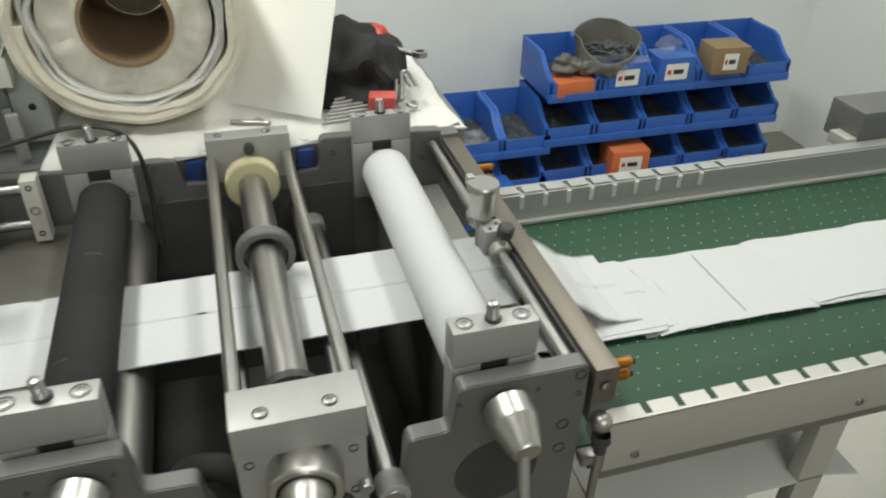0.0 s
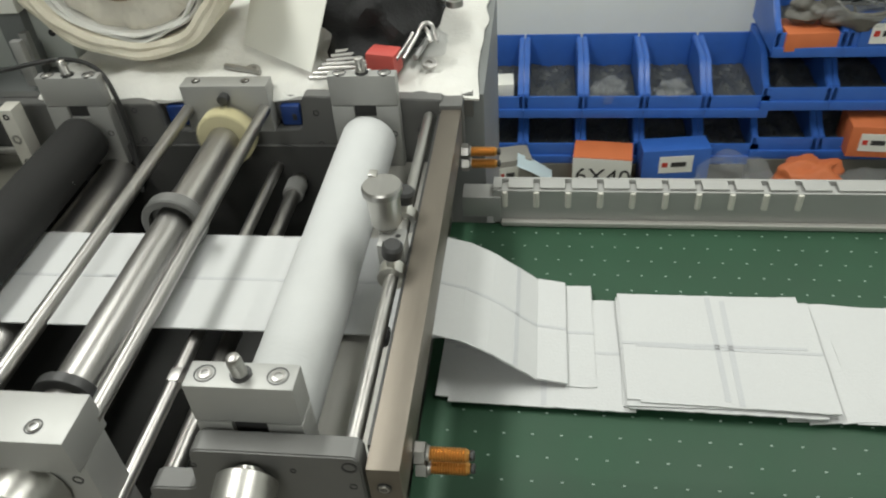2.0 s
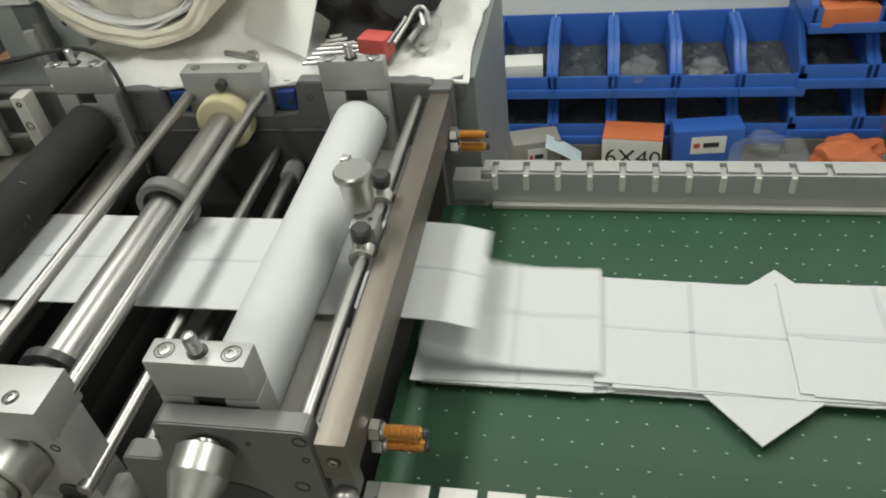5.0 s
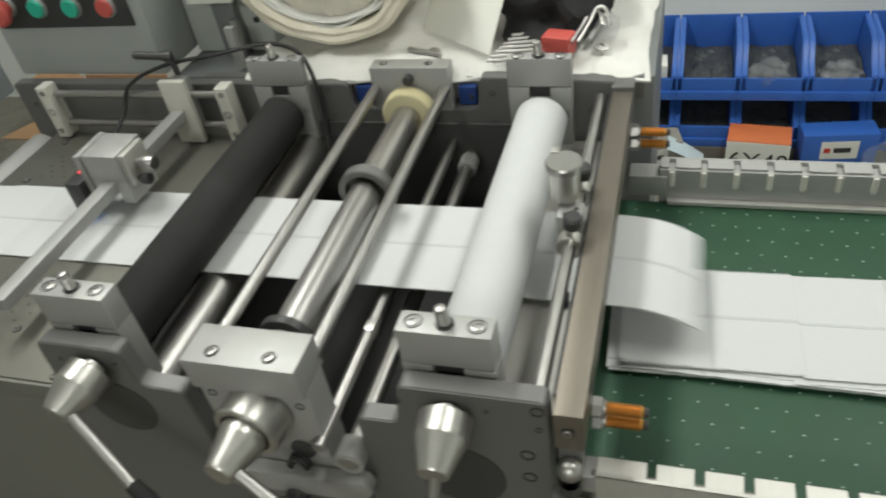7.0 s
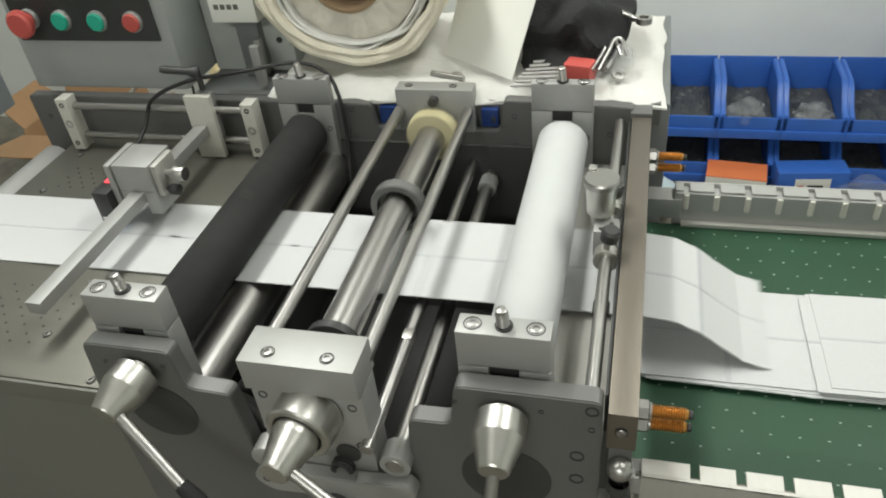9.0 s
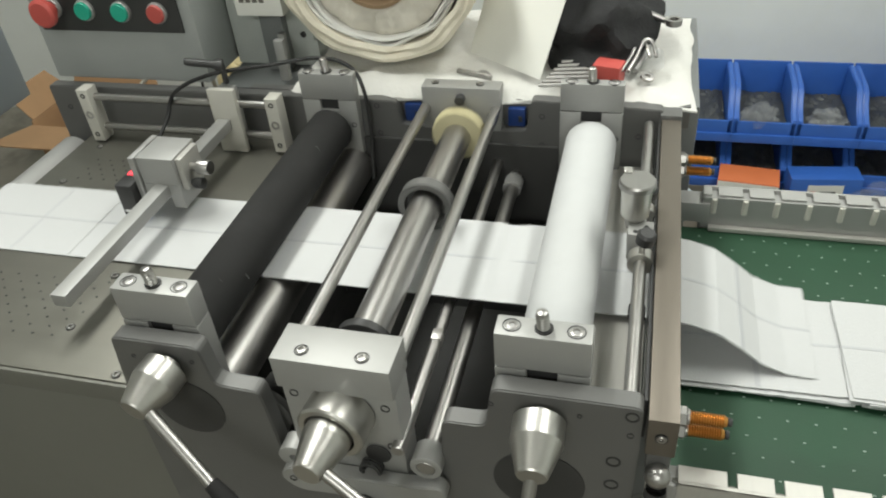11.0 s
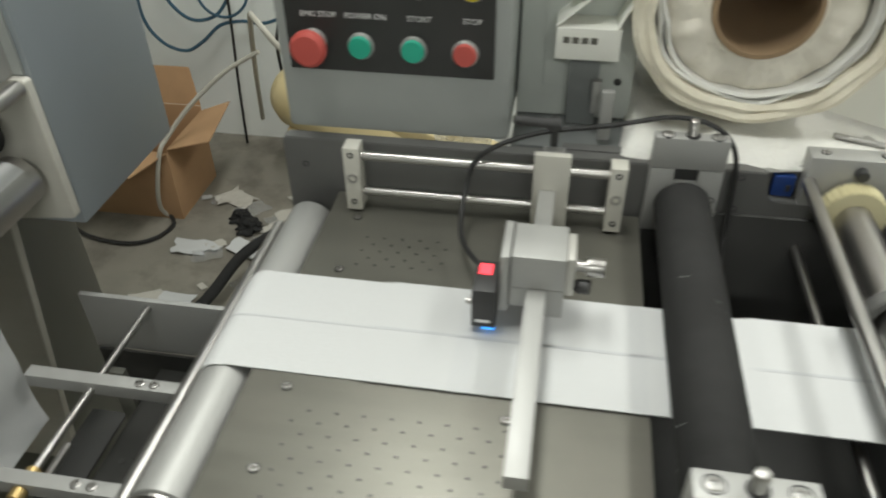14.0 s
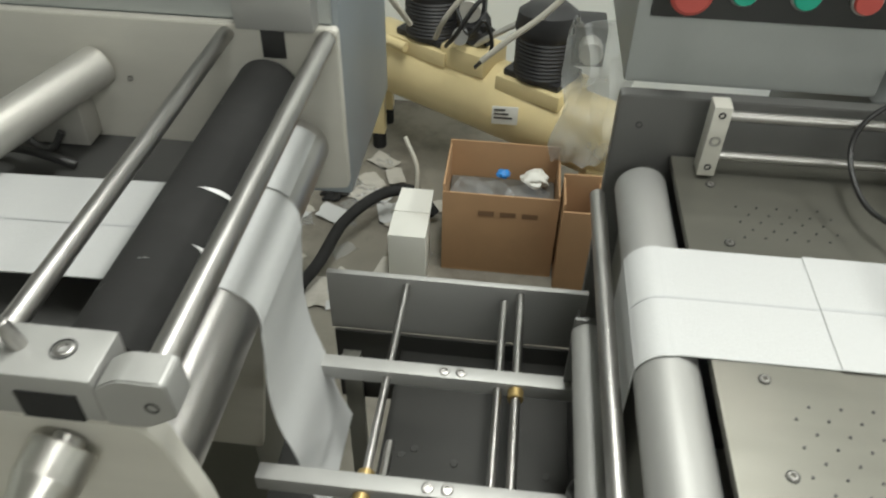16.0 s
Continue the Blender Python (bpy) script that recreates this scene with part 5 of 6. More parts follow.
open_box("cardboard_box", -1.84, -1.475, 1.995, 2.26, 0.24, "open brown cardboard box with raised flaps", (
    [(-1.84, 1.996, 0.243), (-1.475, 1.996, 0.243), (-1.50, 1.82, 0.262), (-1.88, 1.82, 0.262)],
    [(-1.84, 2.258, 0.272), (-1.475, 2.258, 0.272), (-1.51, 2.30, 0.385), (-1.82, 2.30, 0.385)],
    [(-1.474, 2.0, 0.252), (-1.474, 2.255, 0.252), (-1.375, 2.27, 0.285), (-1.345, 2.03, 0.275)],
    [(-1.838, 2.01, 0.262), (-1.838, 2.25, 0.262), (-1.93, 2.24, 0.34), (-1.93, 2.03, 0.34)]))
pc = thing("white_carton", (-0.965, 1.70, 0), "open white carton standing on the floor", "carton")
b = box(-1.02, -0.925, 1.625, 1.725, 0.002, 0.155, 0.001)
part("body", b, WHITE_CARD, pc)
fl = bmesh.new()
fl.faces.new([fl.verts.new(p) for p in ((-1.02, 1.726, 0.155), (-0.925, 1.726, 0.155), (-0.925, 1.80, 0.175), (-1.01, 1.80, 0.175))])
thicken(fl, 0.002)
part("flap", fl, WHITE_CARD, pc)
rnd = random.Random(11)
for i in range(52):
    x, y = rnd.uniform(-1.45, -0.93), rnd.uniform(1.45, 2.2)
    if i > 43:
        x, y = rnd.uniform(0.55, 1.3), rnd.uniform(0.65, 1.1)
    s = rnd.uniform(0.015, 0.06)
    b = bmesh.new()
    bmesh.ops.create_grid(b, x_segments=4, y_segments=4, size=s)
    a = rnd.uniform(0, 6)
    for v in b.verts:
        px, py = v.co.x * rnd.uniform(0.8, 1.1), v.co.y * 0.6
        v.co = Vector((x + px * math.cos(a) - py * math.sin(a), y + px * math.sin(a) + py * math.cos(a), 0.006 + 0.35 * s * abs(noise.noise((px * 30, py * 30, i)))))
    thicken(b, 0.001)
    solo("litter_scrap", b, rnd.choice((DIRTY_PAPER, TISSUE, CLEAR, DIRTY_PAPER)), "scrap of white paper or film on the dirty floor", "litter", "litter scraps", at=(x, y, 0))
for x, y, s in ((-1.24, 1.97, 0.028), (-1.29, 2.02, 0.024)):
    solo("crumpled_bag", lump(x, y, s * 0.5, s * 1.3, s, s * 0.75, 0.75, 2.2, 9 * s, 4, 0.001), RUBBER, "crumpled black plastic bag on the dusty floor", "plastic bag", "black bags", at=(x, y, 0))
pal = thing("floor_sheet", (1.3, 0.75, 0), "pale board lying on the floor under the conveyor", "board")
part("board", box(1.00, 1.95, 0.35, 1.02, 0.001, 0.012, 0.002), mat("pale_board", (0.55, 0.54, 0.48), 0.7, 0, 0.1, 6, stain=0.3, stain_col=(0.4, 0.38, 0.32)), pal)
paper = thing("fallen_paper", (0.72, 0.72, 0.25), "crumpled white sheets caught under the conveyor", "paper")
part("sheet", ribbon([(0.35, 0.66), (0.50, 0.675), (0.62, 0.68), (0.70, 0.665)], 0.47, 0.62, 0.002, ny=6, wob=0.006), WHITE_CARD, paper)
part("sheet", ribbon([(0.36, 0.635), (0.45, 0.64), (0.54, 0.648)], 0.49, 0.64, 0.002, ny=6, wob=0.008), TISSUE, paper)

# ---------- blue storage bins along the wall ----------
BW, BY0, BY1, BH = 0.169, 2.10, 2.35, 0.155


def storage_bin():
    """One open-fronted stacking bin, front at y = 0, from x = 0."""
    t = thing("storage_bin", (0, 0, 0), "blue plastic stacking bin with small parts", "storage bin", "wall of storage bins")
    w, d, h = BW - 0.003, BY1 - BY0, 0.132
    part("floor_panel", box(0.002, w, 0.012, d, 0, 0.004, 0.001), BLUE, t)
    part("back_panel", box(0.002, w, d - 0.005, d, 0.004, h + 0.004, 0.001), BLUE, t)
    lip = box(0.0003, BW - 0.0003, 0.000, 0.006, 0.0, 0.060, 0.0008)
    box(0.0003, BW - 0.0003, -0.007, 0.004, -0.004, 0.022, 0.0008, 2, lip)
    part("front_lip", lip, BLUE, t)
    for x in (0.0003, BW - 0.0158):
        prof = [(0.0, 0.004), (0.0, 0.066), (0.03, 0.078), (0.06, 0.10), (0.085, 0.122), (0.11, h), (d - 0.0055, h), (d - 0.0055, 0.004)]
        b = bmesh.new()
        f = b.faces.new([b.verts.new((x, y, z)) for y, z in prof])
        e = bmesh.ops.extrude_face_region(b, geom=[f])
        bmesh.ops.translate(b, verts=[v for v in e["geom"] if isinstance(v, bmesh.types.BMVert)], vec=(0.0155, 0, 0))
        bmesh.ops.recalc_face_normals(b, faces=b.faces)
        bmesh.ops.bevel(b, geom=b.edges[:], offset=0.003, segments=2, affect="EDGES")
        part("side_panel", b, BLUE, t)
    heap = bmesh.new()
    bmesh.ops.create_grid(heap, x_segments=22, y_segments=32, size=0.5)
    for v in heap.verts:
        x, y = v.co.x, v.co.y
        v.co = Vector((BW / 2 - 0.001 + x * (w - 0.033), 0.008 + (y + 0.5) * (d - 0.016), 0.036 + 0.010 * noise.noise((x * 3, y * 4, 1.7)) + 0.007 * noise.noise((x * 17, y * 22, 4.1))))
    part("filling", heap, PARTS, t, "heap of small dark screws")
    return t


first = storage_bin()
XB0, ZB0 = 0.165, 0.125
row_spans = ((0, 0, 10), (1, 0, 10), (2, 5, 5))
made_first = False
XR0, BWR, ZR0, BHR = 0.985, 0.1815, 0.145, 0.158
for row, start, count in row_spans:
    for i in range(count):
        m = pose(XB0 + (start + i) * BW, BY0, ZB0 + row * BH)
        if start + i >= 5:
            # the taller stack of wider bins
            m = pose(XR0 + (start + i - 5) * BWR, BY0, ZR0 + row * BHR) @ Matrix.Diagonal((BWR / BW, 1.0, BHR / BH, 1.0))
        if not made_first:
            first.matrix_basis = m
            made_first = True
        else:
            copy_thing(first, m)
stand = thing("bin_stand", (1.1, 2.25, 0), "low dark board under the storage bins", "stand")
part("board", box(0.16, 0.98, 2.09, 2.37, 0.0, 0.120, 0.002), HOUSING, stand)
part("board", box(0.984, 1.90, 2.09, 2.37, 0.0, 0.140, 0.002), HOUSING, stand)


def labelled_box(name, x, y, z, w, d, h, material, label, front=None, turn=0.0, text=""):
    t = thing(name, (x, y, z), label, "box")
    b = box(x - w / 2, x + w / 2, y - d / 2, y + d / 2, z, z + h, 0.002)
    part("carton", b, material, t)
    if front:
        part("front_label", box(x - w * front[0] / 2, x + w * front[0] / 2, y - d / 2 - 0.0012, y - d / 2 - 0.0004, z + h - 0.075, z + h - 0.020, 0), WHITE_CARD, t)
        part("label_bar", box(x - w * front[0] * 0.15, x + w * front[0] * 0.3, y - d / 2 - 0.002, y - d / 2 - 0.0014, z + h - 0.055, z + h - 0.040, 0), BLACK_INK, t)
        part("label_bar", box(x - w * front[0] * 0.42, x - w * front[0] * 0.25, y - d / 2 - 0.002, y - d / 2 - 0.0014, z + h - 0.055, z + h - 0.040, 0), RED, t)
    if text:
        part("white_side", box(x - w / 2, x + w / 2, y - d / 2 - 0.0012, y - d / 2 - 0.0003, z + 0.001, z + h - 0.004, 0), WHITE_CARD, t)
        lettering(text, x + 0.004, y - d / 2 - 0.0018, z + h * 0.68, h * 0.36, BLACK_INK, t, label="hand-written black lettering")
    if turn:
        t.rotation_euler = (0, 0, radians(turn))
    return t


Z1 = ZB0
labelled_box("screw_box", 0.565, 2.045, 0, 0.165, 0.09, 0.200, ORANGE, "small orange and white screw box marked by hand", None, -6, "6X40")
labelled_box("screw_box", 0.765, 2.055, 0, 0.19, 0.07, 0.215, BLUE, "blue screw carton with a white label on the floor", (0.5,), 6)
labelled_box("grey_carton", 0.285, 2.05, 0, 0.14, 0.08, 0.18, mat("grey_card", (0.30, 0.29, 0.26), 0.7), "dull grey carton with a white slip", (0.4,), 14)
solo("blue_leaflet", ribbon([(0.32, 0.19), (0.37, 0.165), (0.42, 0.13)], 1.97, 2.04, 0.001), mat("pale_blue_print", (0.55, 0.66, 0.70), 0.6), "pale blue printed leaflet on the carton", "leaflet", at=(0.42, 2.03, 0.07))
TOP3 = ZR0 + 2 * BHR
XT = XR0
for i, (m, lab, fr, h) in enumerate(((ORANGE, "open orange screw box in a storage bin", None, 0.05), (BLUE, "blue screw carton with a white label in a storage bin", (0.62,), 0.095), (BLUE, "blue screw carton with a white label in a storage bin", (0.62,), 0.10), (mat("olive_kraft", (0.27, 0.19, 0.10), 0.8, 0, 0.12, 20), "brown cardboard parcel with a white label in a storage bin", (0.4,), 0.09))):
    labelled_box("screw_box", XT + (i + 0.5) * BWR, BY0 + 0.045 - (0.03 if i == 3 else 0), TOP3 + (0.052 if i == 3 else 0.012), 0.132, 0.10, h, m, lab, fr, 3 - 2 * i)
labelled_box("screw_box", XT + 1.75 * BWR, BY0 + 0.01, ZR0 + 0.03, 0.135, 0.12, 0.095, ORANGE, "orange screw box with a white label in a storage bin", (0.6,), -4)
labelled_box("white_packet", XB0 + 0.5 * BW, BY0 + 0.06, Z1 + BH + 0.03, 0.11, 0.07, 0.055, WHITE_CARD, "white paper packet in a storage bin", None, 3)
bag = thing("parts_bag", (XT + 1.2 * BWR, 2.17, TOP3 + 0.1), "grey crumpled bag of dark parts on top of the bins", "bag")
sack = lathe((0, 0, 0), (0, 0, 0.17), [(0, 0), (0.02, 0.070), (0.25, 0.090), (0.5, 0.098), (0.8, 0.106), (1, 0.108), (1.0, 0.102), (0.8, 0.098), (0.4, 0.09), (0.3, 0.0)], 40)
for v in sack.verts:
    v.co.z += 0.16 * v.co.y * v.co.z / 0.06 - 0.25 * v.co.z * max(0, -v.co.y) / 0.1
    v.co = Vector((XT + 1.18 * BWR + v.co.x, 2.165 + v.co.y * 0.75, TOP3 + 0.055 + v.co.z * 0.72))
    v.co += Vector((1, 0.6, 0.5)) * 0.022 * noise.noise(v.co * 18)
part("dark_parts", lump(XT + 1.18 * BWR, 2.160, TOP3 + 0.142, 0.082, 0.055, 0.02, 0.5, 6, 3.0, 4), PARTS, bag)
part("bag", sack, GREY_BAG, bag)
part("rim", lump(XT + 1.2 * BWR, 2.105, TOP3 + 0.11, 0.10, 0.02, 0.03, 0.7, 2.5, 4, 4), CLEAR, bag)
bags = ((XB0 + 2.4 * BW, 2.13, Z1 + BH + 0.065, 0.050, CLEAR, "clear"), (XB0 + 3.45 * BW, 2.13, Z1 + BH + 0.062, 0.048, CLEAR, "clear"), (0.93, 2.02, 0.13, 0.10, CLEAR, "clear"), (1.00, 2.0, 0.09, 0.08, CLEAR, "clear"), (1.14, 2.02, 0.13, 0.085, ORANGE, "orange"), (1.29, 2.0, 0.11, 0.08, CLEAR, "clear"), (1.45, 2.02, 0.09, 0.09, GREY_BAG, "grey"), (XB0 + 9.6 * BW, 2.05, 0.12, 0.12, GREY_BAG, "grey"), (XT + 2.5 * BW, 2.13, TOP3 + 0.15, 0.04, CLEAR, "clear"), (XT + 4.4 * BW, 2.15, TOP3 + 0.07, 0.05, PARTS, "dark"), (XT + 0.5 * BW, 2.16, TOP3 + 0.10, 0.05, GREY_BAG, "grey"))
for i, (x, y, z, r, m, w) in enumerate(bags):
    solo("plastic_bag", lump(x, y, z, r, r * 0.7, r * 0.62, 0.5 if m is CLEAR else 0.55, 1.7, 5.5 + 3.3 * i, 4, max(0.002, z - r * 0.7)), m, f"crumpled {w} plastic bag of small parts by the bins", "plastic bag", "plastic bags", at=(x, y, z - r * 0.6))

film = bmesh.new()
cells = [[film.verts.new((-0.625 + 0.16 * i / 10 + 0.03 * noise.noise((i * 0.3, k * 0.25, 2)), 1.845 + 0.05 * noise.noise((i * 0.5, k * 0.3, 5)) - 0.02 * k / 14, 0.262 + 0.40 * k / 14)) for i in range(11)] for k in range(15)]
for k in range(14):
    for i in range(10):
        film.faces.new((cells[k][i], cells[k][i + 1], cells[k + 1][i + 1], cells[k + 1][i]))
thicken(film, 0.0008)
solo("plastic_film", film, HAZY, "clear plastic film hanging over the compressor end", "plastic film", at=(-0.6, 1.9, 0.28))

# wall stain and socket by the corner
solo("wall_hole", lump(1.93, YB - 0.001, 0.70, 0.045, 0.004, 0.03, 0.8, 3, 2, 3), mat("bare_plaster", (0.30, 0.28, 0.25), 0.9, 0, 0.3, 30, 0.5, 60), "patch of broken dark plaster on the wall", "plaster patch", at=(1.93, YB, 0.7))

# ---------- the tissue web, sheet by sheet ----------
WY0, WY1, SHEET = 0.613, 0.749, 0.168
# running count of sheets out of the exit: (time, sheets), about one every 0.215 s
COUNT = [(-2.0, -10.3), (0.25, 0.0), (1.77, 7.0), (2.02, 8.0), (2.65, 11.0), (2.885, 12.0), (3.47, 15.0), (5.80, 26.0), (6.54, 29.0), (7.34, 33.0), (8.00, 36.0), (10.35, 47.0), (10.80, 49.0), (11.90, 54.0), (18.50, 84.0)]
SPEED = 0.78


def sheets_out(t):
    for (t0, n0), (t1, n1) in zip(COUNT, COUNT[1:]):
        if t <= t1:
            break
    return n0 + (n1 - n0) * (t - t0) / (t1 - t0)


def time_of(n):
    for (t0, n0), (t1, n1) in zip(COUNT, COUNT[1:]):
        if n <= n1:
            break
    return t0 + (t1 - t0) * (n - n0) / (n1 - n0)


ZW, X_OUT, X_IN = 0.9184, 0.290, -0.590
web = solo("web_backing", box(X_IN, 0.262, WY0 + 0.001, WY1 - 0.001, 0.9165, 0.9176, 0), TISSUE, "lower ply of white tissue web on the table", "tissue web", at=(-0.15, 0.68, 0.9165), smooth=False)
part("fold_line", box(X_IN, X_IN + 0.20, 0.680, 0.682, 0.9177, 0.9180, 0), TISSUE_EDGE, web)
web = solo("infeed_web", ribbon([(-0.588, 0.9172), (-0.600, 0.9155), (-0.610, 0.909), (-0.6165, 0.899), (-0.618, 0.885), (-0.618, 0.80), (-0.618, 0.715)], WY0, WY1, 0.0010, ny=6), TISSUE, "white tissue web wrapping the infeed roller", "tissue web", at=(-0.6, 0.68, 0.7))
part("fold_line", ribbon([(-0.590, 0.9181), (-0.6005, 0.9164), (-0.6108, 0.9098), (-0.6173, 0.8995)], 0.6795, 0.6815, 0.0003), TISSUE_EDGE, web)


def tissue_panel(x0, x1, wave, t=0.0013):
    """One strip of a sheet, from x0 to x1 about its own hinge, with rough cut edges."""
    b = bmesh.new()
    nx_, ny_ = 4, 10
    rows_ = []
    for i in range(nx_ + 1):
        r = []
        for j in range(ny_ + 1):
            x = x0 + (x1 - x0) * i / nx_
            y = (WY1 - WY0) * (j / ny_ - 0.5)
            if j in (0, ny_):
                y += 0.0012 * noise.noise((x * 90, j, wave))
            z = 0.0002 * noise.noise((x * 40, y * 40, wave))
            r.append(b.verts.new((x, y, z)))
        rows_.append(r)
    for i in range(nx_):
        for j in range(ny_):
            b.faces.new((rows_[i][j], rows_[i + 1][j], rows_[i + 1][j + 1], rows_[i][j + 1]))
    thicken(b, t)
    mid_z = sum(v.co.z for v in b.verts) / len(b.verts)
    bmesh.ops.translate(b, verts=b.verts[:], vec=(0, 0, -mid_z))
    return b


def as_mesh(b, material, name):
    me = bpy.data.meshes.new(name)
    b.to_mesh(me)
    b.free()
    me.materials.append(material)
    for p in me.polygons:
        p.use_smooth = True
    me.set_sharp_from_angle(angle=radians(40))
    return me


STRIPS = 6
STRIP = SHEET / STRIPS
PANELS = [as_mesh(tissue_panel(-0.0002, STRIP + 0.0002, 1.0 + i), TISSUE, "panel") for i in range(STRIPS)]
MARK_LONG = as_mesh(box(0, STRIP, -0.0016, 0.0016, 0.0006, 0.0010, 0), TISSUE_EDGE, "fold_line")
MARK_CROSS = as_mesh(box(0.0001, 0.0052, -0.066, 0.066, 0.0006, 0.0010, 0), TISSUE_EDGE, "fold_line")


def child(name, me, parent, at):
    ob = new(name, me)
    ob.parent = parent
    ob.location = at
    return ob


def tissue_sheet():
    """A sheet in six strips, tail first; its origin lies between the second and the third."""
    s = new("tissue_sheet")
    s.empty_display_size = 0.02
    tagged(s, "white embossed tissue sheet with pressed fold lines", "tissue sheet", "tissue sheets")
    strips = []
    for i in range(STRIPS):
        p = child("panel", PANELS[i], s, ((i - 2) * STRIP, 0, 0))
        child("fold_line", MARK_LONG, p, (0, 0, 0))
        if i == STRIPS // 2:
            child("fold_line", MARK_CROSS, p, (0, 0, 0))
        strips.append(p)
    return s, strips


# piles already lying on the belt, and the belt's steps
STEPS = (1.42, 3.40, 5.62, 7.70, 9.80, 11.9, 14.0)
PITCH, PILE_X, BELT_END = 0.170, 0.372, 1.74


def belt_x(x, t):
    """Where a thing that lies at x at the start stands on the belt at t."""
    for s in STEPS:
        f = min(1, max(0, (t - s) / 0.28))
        x += PITCH * f
    return min(x, BELT_END + 0.01 * ((x * 37) % 1))


PILES = []
rnd = random.Random(5)
PILE_Y = 0.657


def loose_sheet(seed, long, t=0.0011):
    """A whole sheet, soft and slightly waved, with uneven cut edges."""
    b = bmesh.new()
    nx_, ny_ = 14, 12
    grid = []
    for i in range(nx_ + 1):
        r = []
        for j in range(ny_ + 1):
            u, v = i / nx_ - 0.5, j / ny_ - 0.5
            x = u * long + (0.0030 * noise.noise((v * 5, seed, 1.0)) if i in (0, nx_) else 0)
            y = v * (WY1 - WY0) + 0.0032 * noise.noise((u * 4, seed, 7.0 + (j > ny_ / 2))) + 0.0008 * noise.noise((u * 30, seed, j))
            z = 0.0011 * noise.noise((u * 4, v * 4, seed)) - 0.002 * (2 * abs(u)) ** 6
            r.append(b.verts.new((x, y, z)))
        grid.append(r)
    for i in range(nx_):
        for j in range(ny_):
            b.faces.new((grid[i][j], grid[i + 1][j], grid[i + 1][j + 1], grid[i][j + 1]))
    return thicken(b, t)


for p in range(6):
    pile = thing("tissue_stack", (PILE_X + PITCH * (p + 1), PILE_Y, 0.851), "shingled stack of white tissue sheets on the green belt", "tissue stack", "tissue stacks on the belt")
    for k in range(6):
        ob = new("tissue_sheet", as_mesh(loose_sheet(3.7 * p + 1.3 * k, SHEET + 0.012), TISSUE, "sheet"))
        ob.parent = pile
        ob.location = (0.030 * (k / 2.5 - 1) + rnd.uniform(-0.007, 0.007), rnd.uniform(-0.006, 0.006), 0.0032 + 0.0011 * k)
        ob.rotation_euler = (0, 0, radians(rnd.uniform(-2.6, 2.6)))
    # one pressed line where a sheet ends on the next
    if p:
        PILES.append((pile, PILE_X + PITCH * (p + 1)))
        continue
    line = box(PILE_X + PITCH * (p + 1) + 0.020, PILE_X + PITCH * (p + 1) + 0.0215, PILE_Y - 0.062, PILE_Y + 0.06, 0.8612, 0.8616, 0)
    part("fold_line", line, TISSUE_EDGE, pile)
    PILES.append((pile, PILE_X + PITCH * (p + 1)))

# how a sheet leaves: share of it out, drop of its tail, share of its final turn, slope of each strip from tail to tip
ARCH = [(0.0, 0, 0, 0, 0, 0, 0, 0, 0), (0.17, 0, 0, 0, 0, 0, 0, 0, 4), (0.33, 0, 0, 0, 0, 0, 0, 4, 12), (0.50, 0, 0, 0, 0, 0, 3, 14, 28),
        (0.67, 0, 0, 0, 0, 3, 14, 32, 48), (0.78, 0, 0, 0, 1, 12, 30, 46, 38), (0.90, 0, 0, 0, 10, 34, 44, 28, 4),
        (1.0, 0, 0, 22, 36, 38, 28, 4, 0), (1.2, 0.030, 0.6, 16, 14, 8, 4, 0, 0)]
FLAT = (0,) * STRIPS


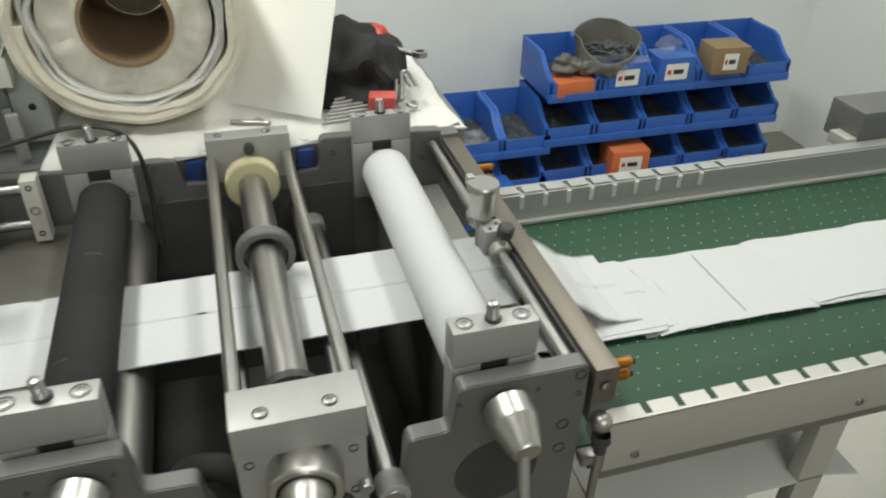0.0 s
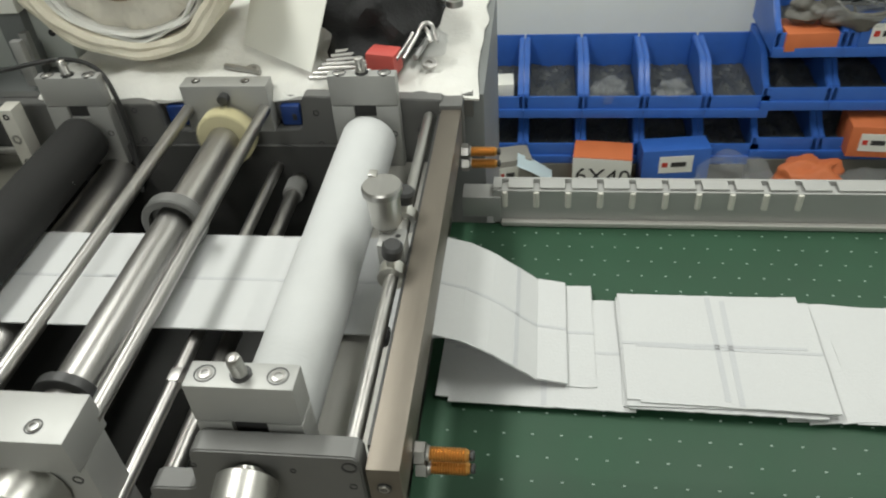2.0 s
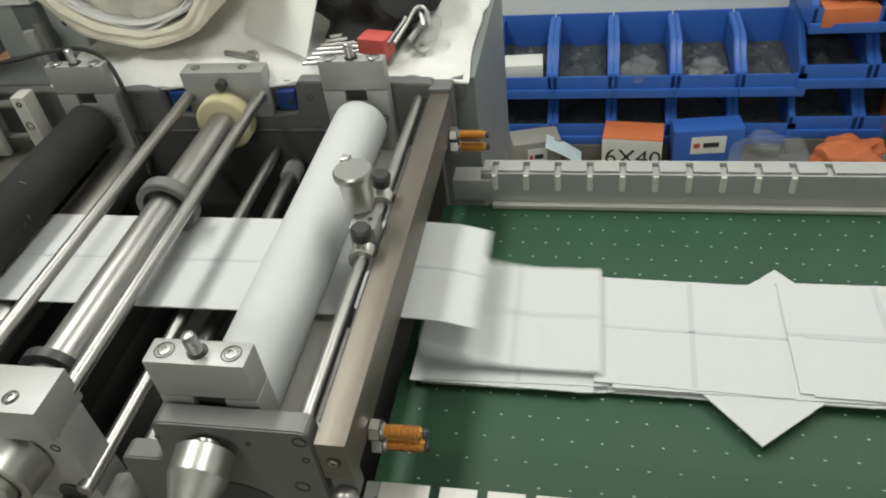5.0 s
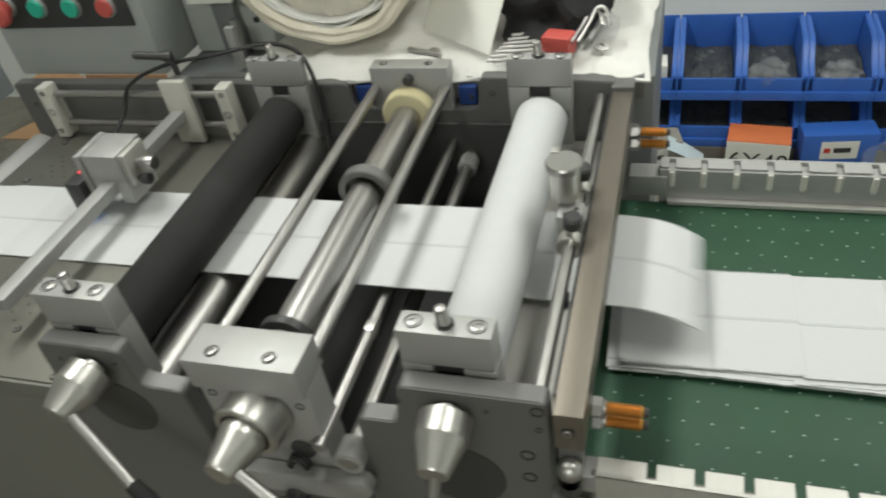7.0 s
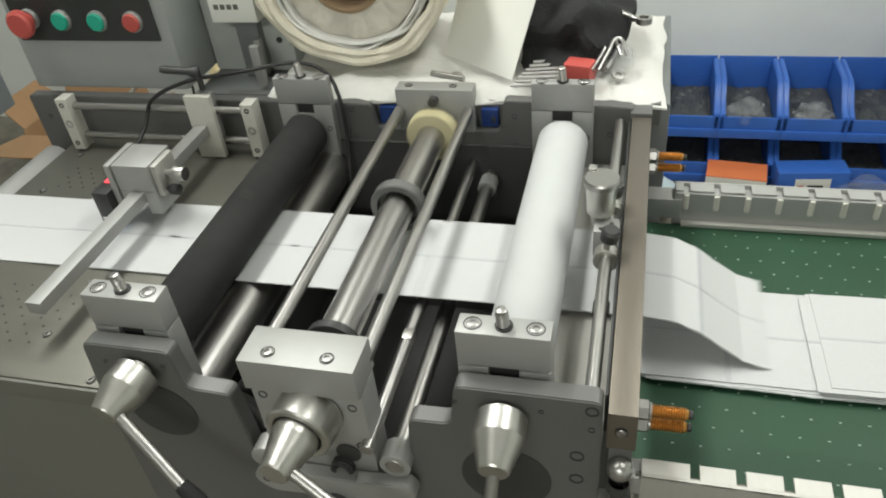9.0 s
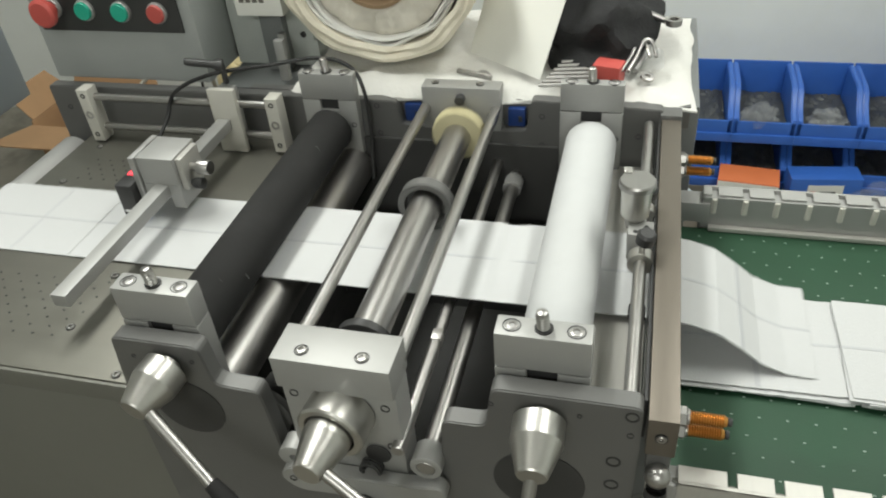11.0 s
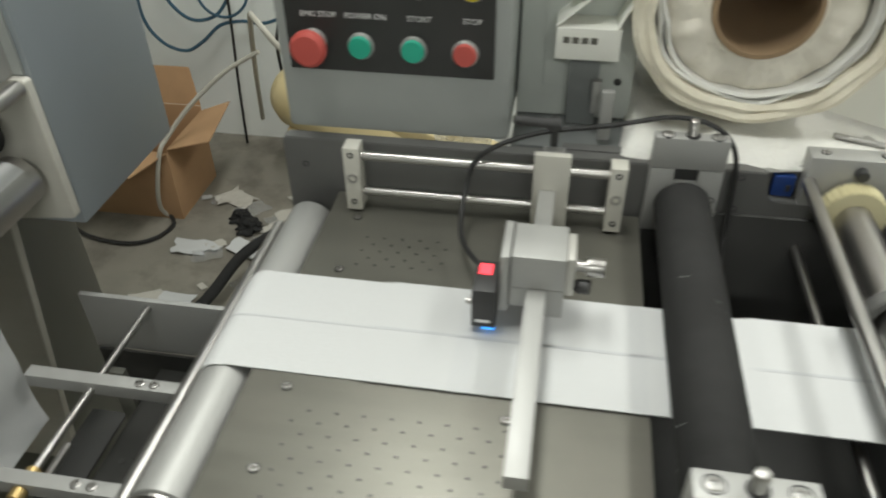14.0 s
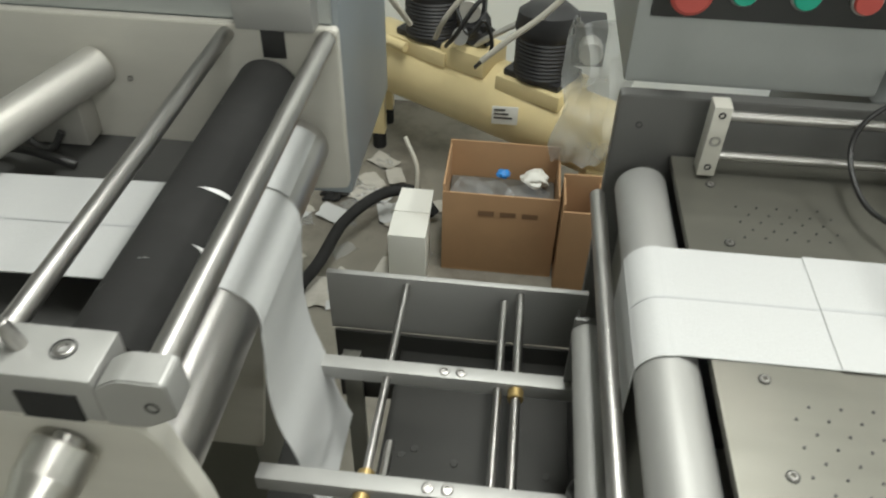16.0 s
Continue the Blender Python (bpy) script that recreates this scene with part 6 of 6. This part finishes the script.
# ---------- what moves ----------
def motions():
    for ob, r, way in ((roll_a, 0.0295, -1), (roll_c, 0.0315, -1), (roll_n, 0.0275, 1), (perf, 0.030, -1), (roll_l, 0.0275, 1), (roll_u, 0.0335, -1), (roll_w, 0.0335, 1)):
        at = ob.location.copy()
        rate = math.degrees(SPEED / r) * -way
        start = -75 if ob is roll_u else 0
        step = 70 / abs(rate)
        n_ = int(16.0 / step) + 1
        walk(ob, [(16.0 * i / n_, Matrix.Translation(at) @ pose(0, 0, 0, 0, start + rate * 16.0 * i / n_, 0)) for i in range(n_ + 1)])
    walk(hang, [(t, pose(-0.9332, 0.68, 0.905, 0, a, 0)) for t, a in ((0, 13), (15.3, 13), (15.6, 9), (16.0, 2))])
    for pile, x in PILES:
        rows = [(0, pose(x, PILE_Y, 0.851))]
        for s in STEPS:
            rows.append((s, pose(belt_x(x, s), PILE_Y, 0.851)))
            rows.append((s + 0.28, pose(belt_x(x, s + 0.28), PILE_Y, 0.851)))
        rows.append((16.0, pose(belt_x(x, 16.0), PILE_Y, 0.851)))
        walk(pile, rows)
    rnd_ = random.Random(21)
    for k in range(-7, 83):
        s, strips = tissue_sheet()
        # the sheet's leading edge meets the exit at time_of(k), its tail leaves at time_of(k + 1)
        yaw, dx, dy = rnd_.uniform(-2.2, 2.2), rnd_.uniform(-0.007, 0.009), rnd_.uniform(-0.005, 0.005)
        if k == 11:
            yaw, dx, dy = 40.0, 0.070, -0.031
        hinge = lambda t: X_OUT + SHEET * (sheets_out(t) - k) - 4 * STRIP
        t_in = time_of(k - (X_OUT - X_IN - SHEET) / SHEET) + 0.02
        t_land = time_of(k + 1.42)
        last_step = max([st for st in STEPS if st < t_land] + [-9])
        level = 0.8550 + 0.0009 * max(0, min(10, int((t_land - max(last_step, -1.2)) / 0.215)))

        def rest(t):
            gone = sum(min(1, max(0, (t - st) / 0.28)) for st in STEPS if st >= t_land - 0.15)
            return pose(min(PILE_X - 0.022 + dx + PITCH * gone, BELT_END), 0.661 + dy, level, 0, 0, yaw)

        def flight(f):
            """Pose of the origin and slopes of the strips once a share f of the sheet is out."""
            # the exit rollers run ahead of the web
            f += 0.17 * math.sin(math.pi * f) if f < 1 else 0
            for (f0, *p), (f1, *q) in zip(ARCH, ARCH[1:]):
                if f <= f1:
                    break
            w = min(1, max(0, (f - f0) / (f1 - f0)))
            drop, turn, *slopes = [u + (v - u) * w for u, v in zip(p, q)]
            x = X_OUT - SHEET * (1 - min(f, 1.04))
            z = ZW - drop
            for a in slopes[:2]:
                x += STRIP * math.cos(radians(a))
                z -= STRIP * math.sin(radians(a))
            return pose(x, 0.681 - (0.020 - dy) * turn, z, 0, 0, yaw * turn), slopes

        rows, bends = [], [[] for i in range(STRIPS)]

        def key(t, m, slopes):
            rows.append((t, m))
            x = -STRIP * sum(math.cos(radians(a)) for a in slopes[:2])
            z = STRIP * sum(math.sin(radians(a)) for a in slopes[:2])
            for i, a in enumerate(slopes):
                bends[i].append((t, pose(x, 0, z, 0, a, 0)))
                x += STRIP * math.cos(radians(a))
                z -= STRIP * math.sin(radians(a))

        wait = pose(-0.48, 0.681, 0.80)
        if t_in > 0.04:
            key(0.0, wait, FLAT)
            if t_in > 0.1:
                key(t_in - 0.034, wait, FLAT)
        elif t_land <= 0:
            key(0.0, rest(0), FLAT)
        elif sheets_out(0) >= k:
            key(0.0, *flight(sheets_out(0) - k))
        else:
            key(0.0, pose(hinge(0), 0.681, ZW), FLAT)
        t_out = time_of(k)
        for t in [t_in + (t_out - t_in) * i / 6 for i in range(7)]:
            if 0.001 < t <= 16.0:
                key(t, pose(hinge(t), 0.681, ZW), FLAT)
        for f in (0.12, 0.24, 0.36, 0.48, 0.60, 0.72, 0.85, 1.0, 1.2):
            t = time_of(k + f)
            if 0.001 < t <= 16.0:
                key(t, *flight(f))
        if 0.001 < t_land <= 16.0:
            key(t_land, rest(t_land), FLAT)
        for st in STEPS:
            if st > t_land:
                key(st, rest(st), FLAT)
                key(st + 0.28, rest(st + 0.28), FLAT)
        if rows[-1][0] < 15.99:
            rows.append((16.0, rest(16.0) if t_land < 16.0 else rows[-1][1]))
            for b in bends:
                b.append((16.0, b[-1][1]))
        walk(s, rows)
        for p, b in zip(strips, bends):
            walk(p, [b[0], b[-1]] if t_in > 16.0 or t_land <= 0 else b)


motions()
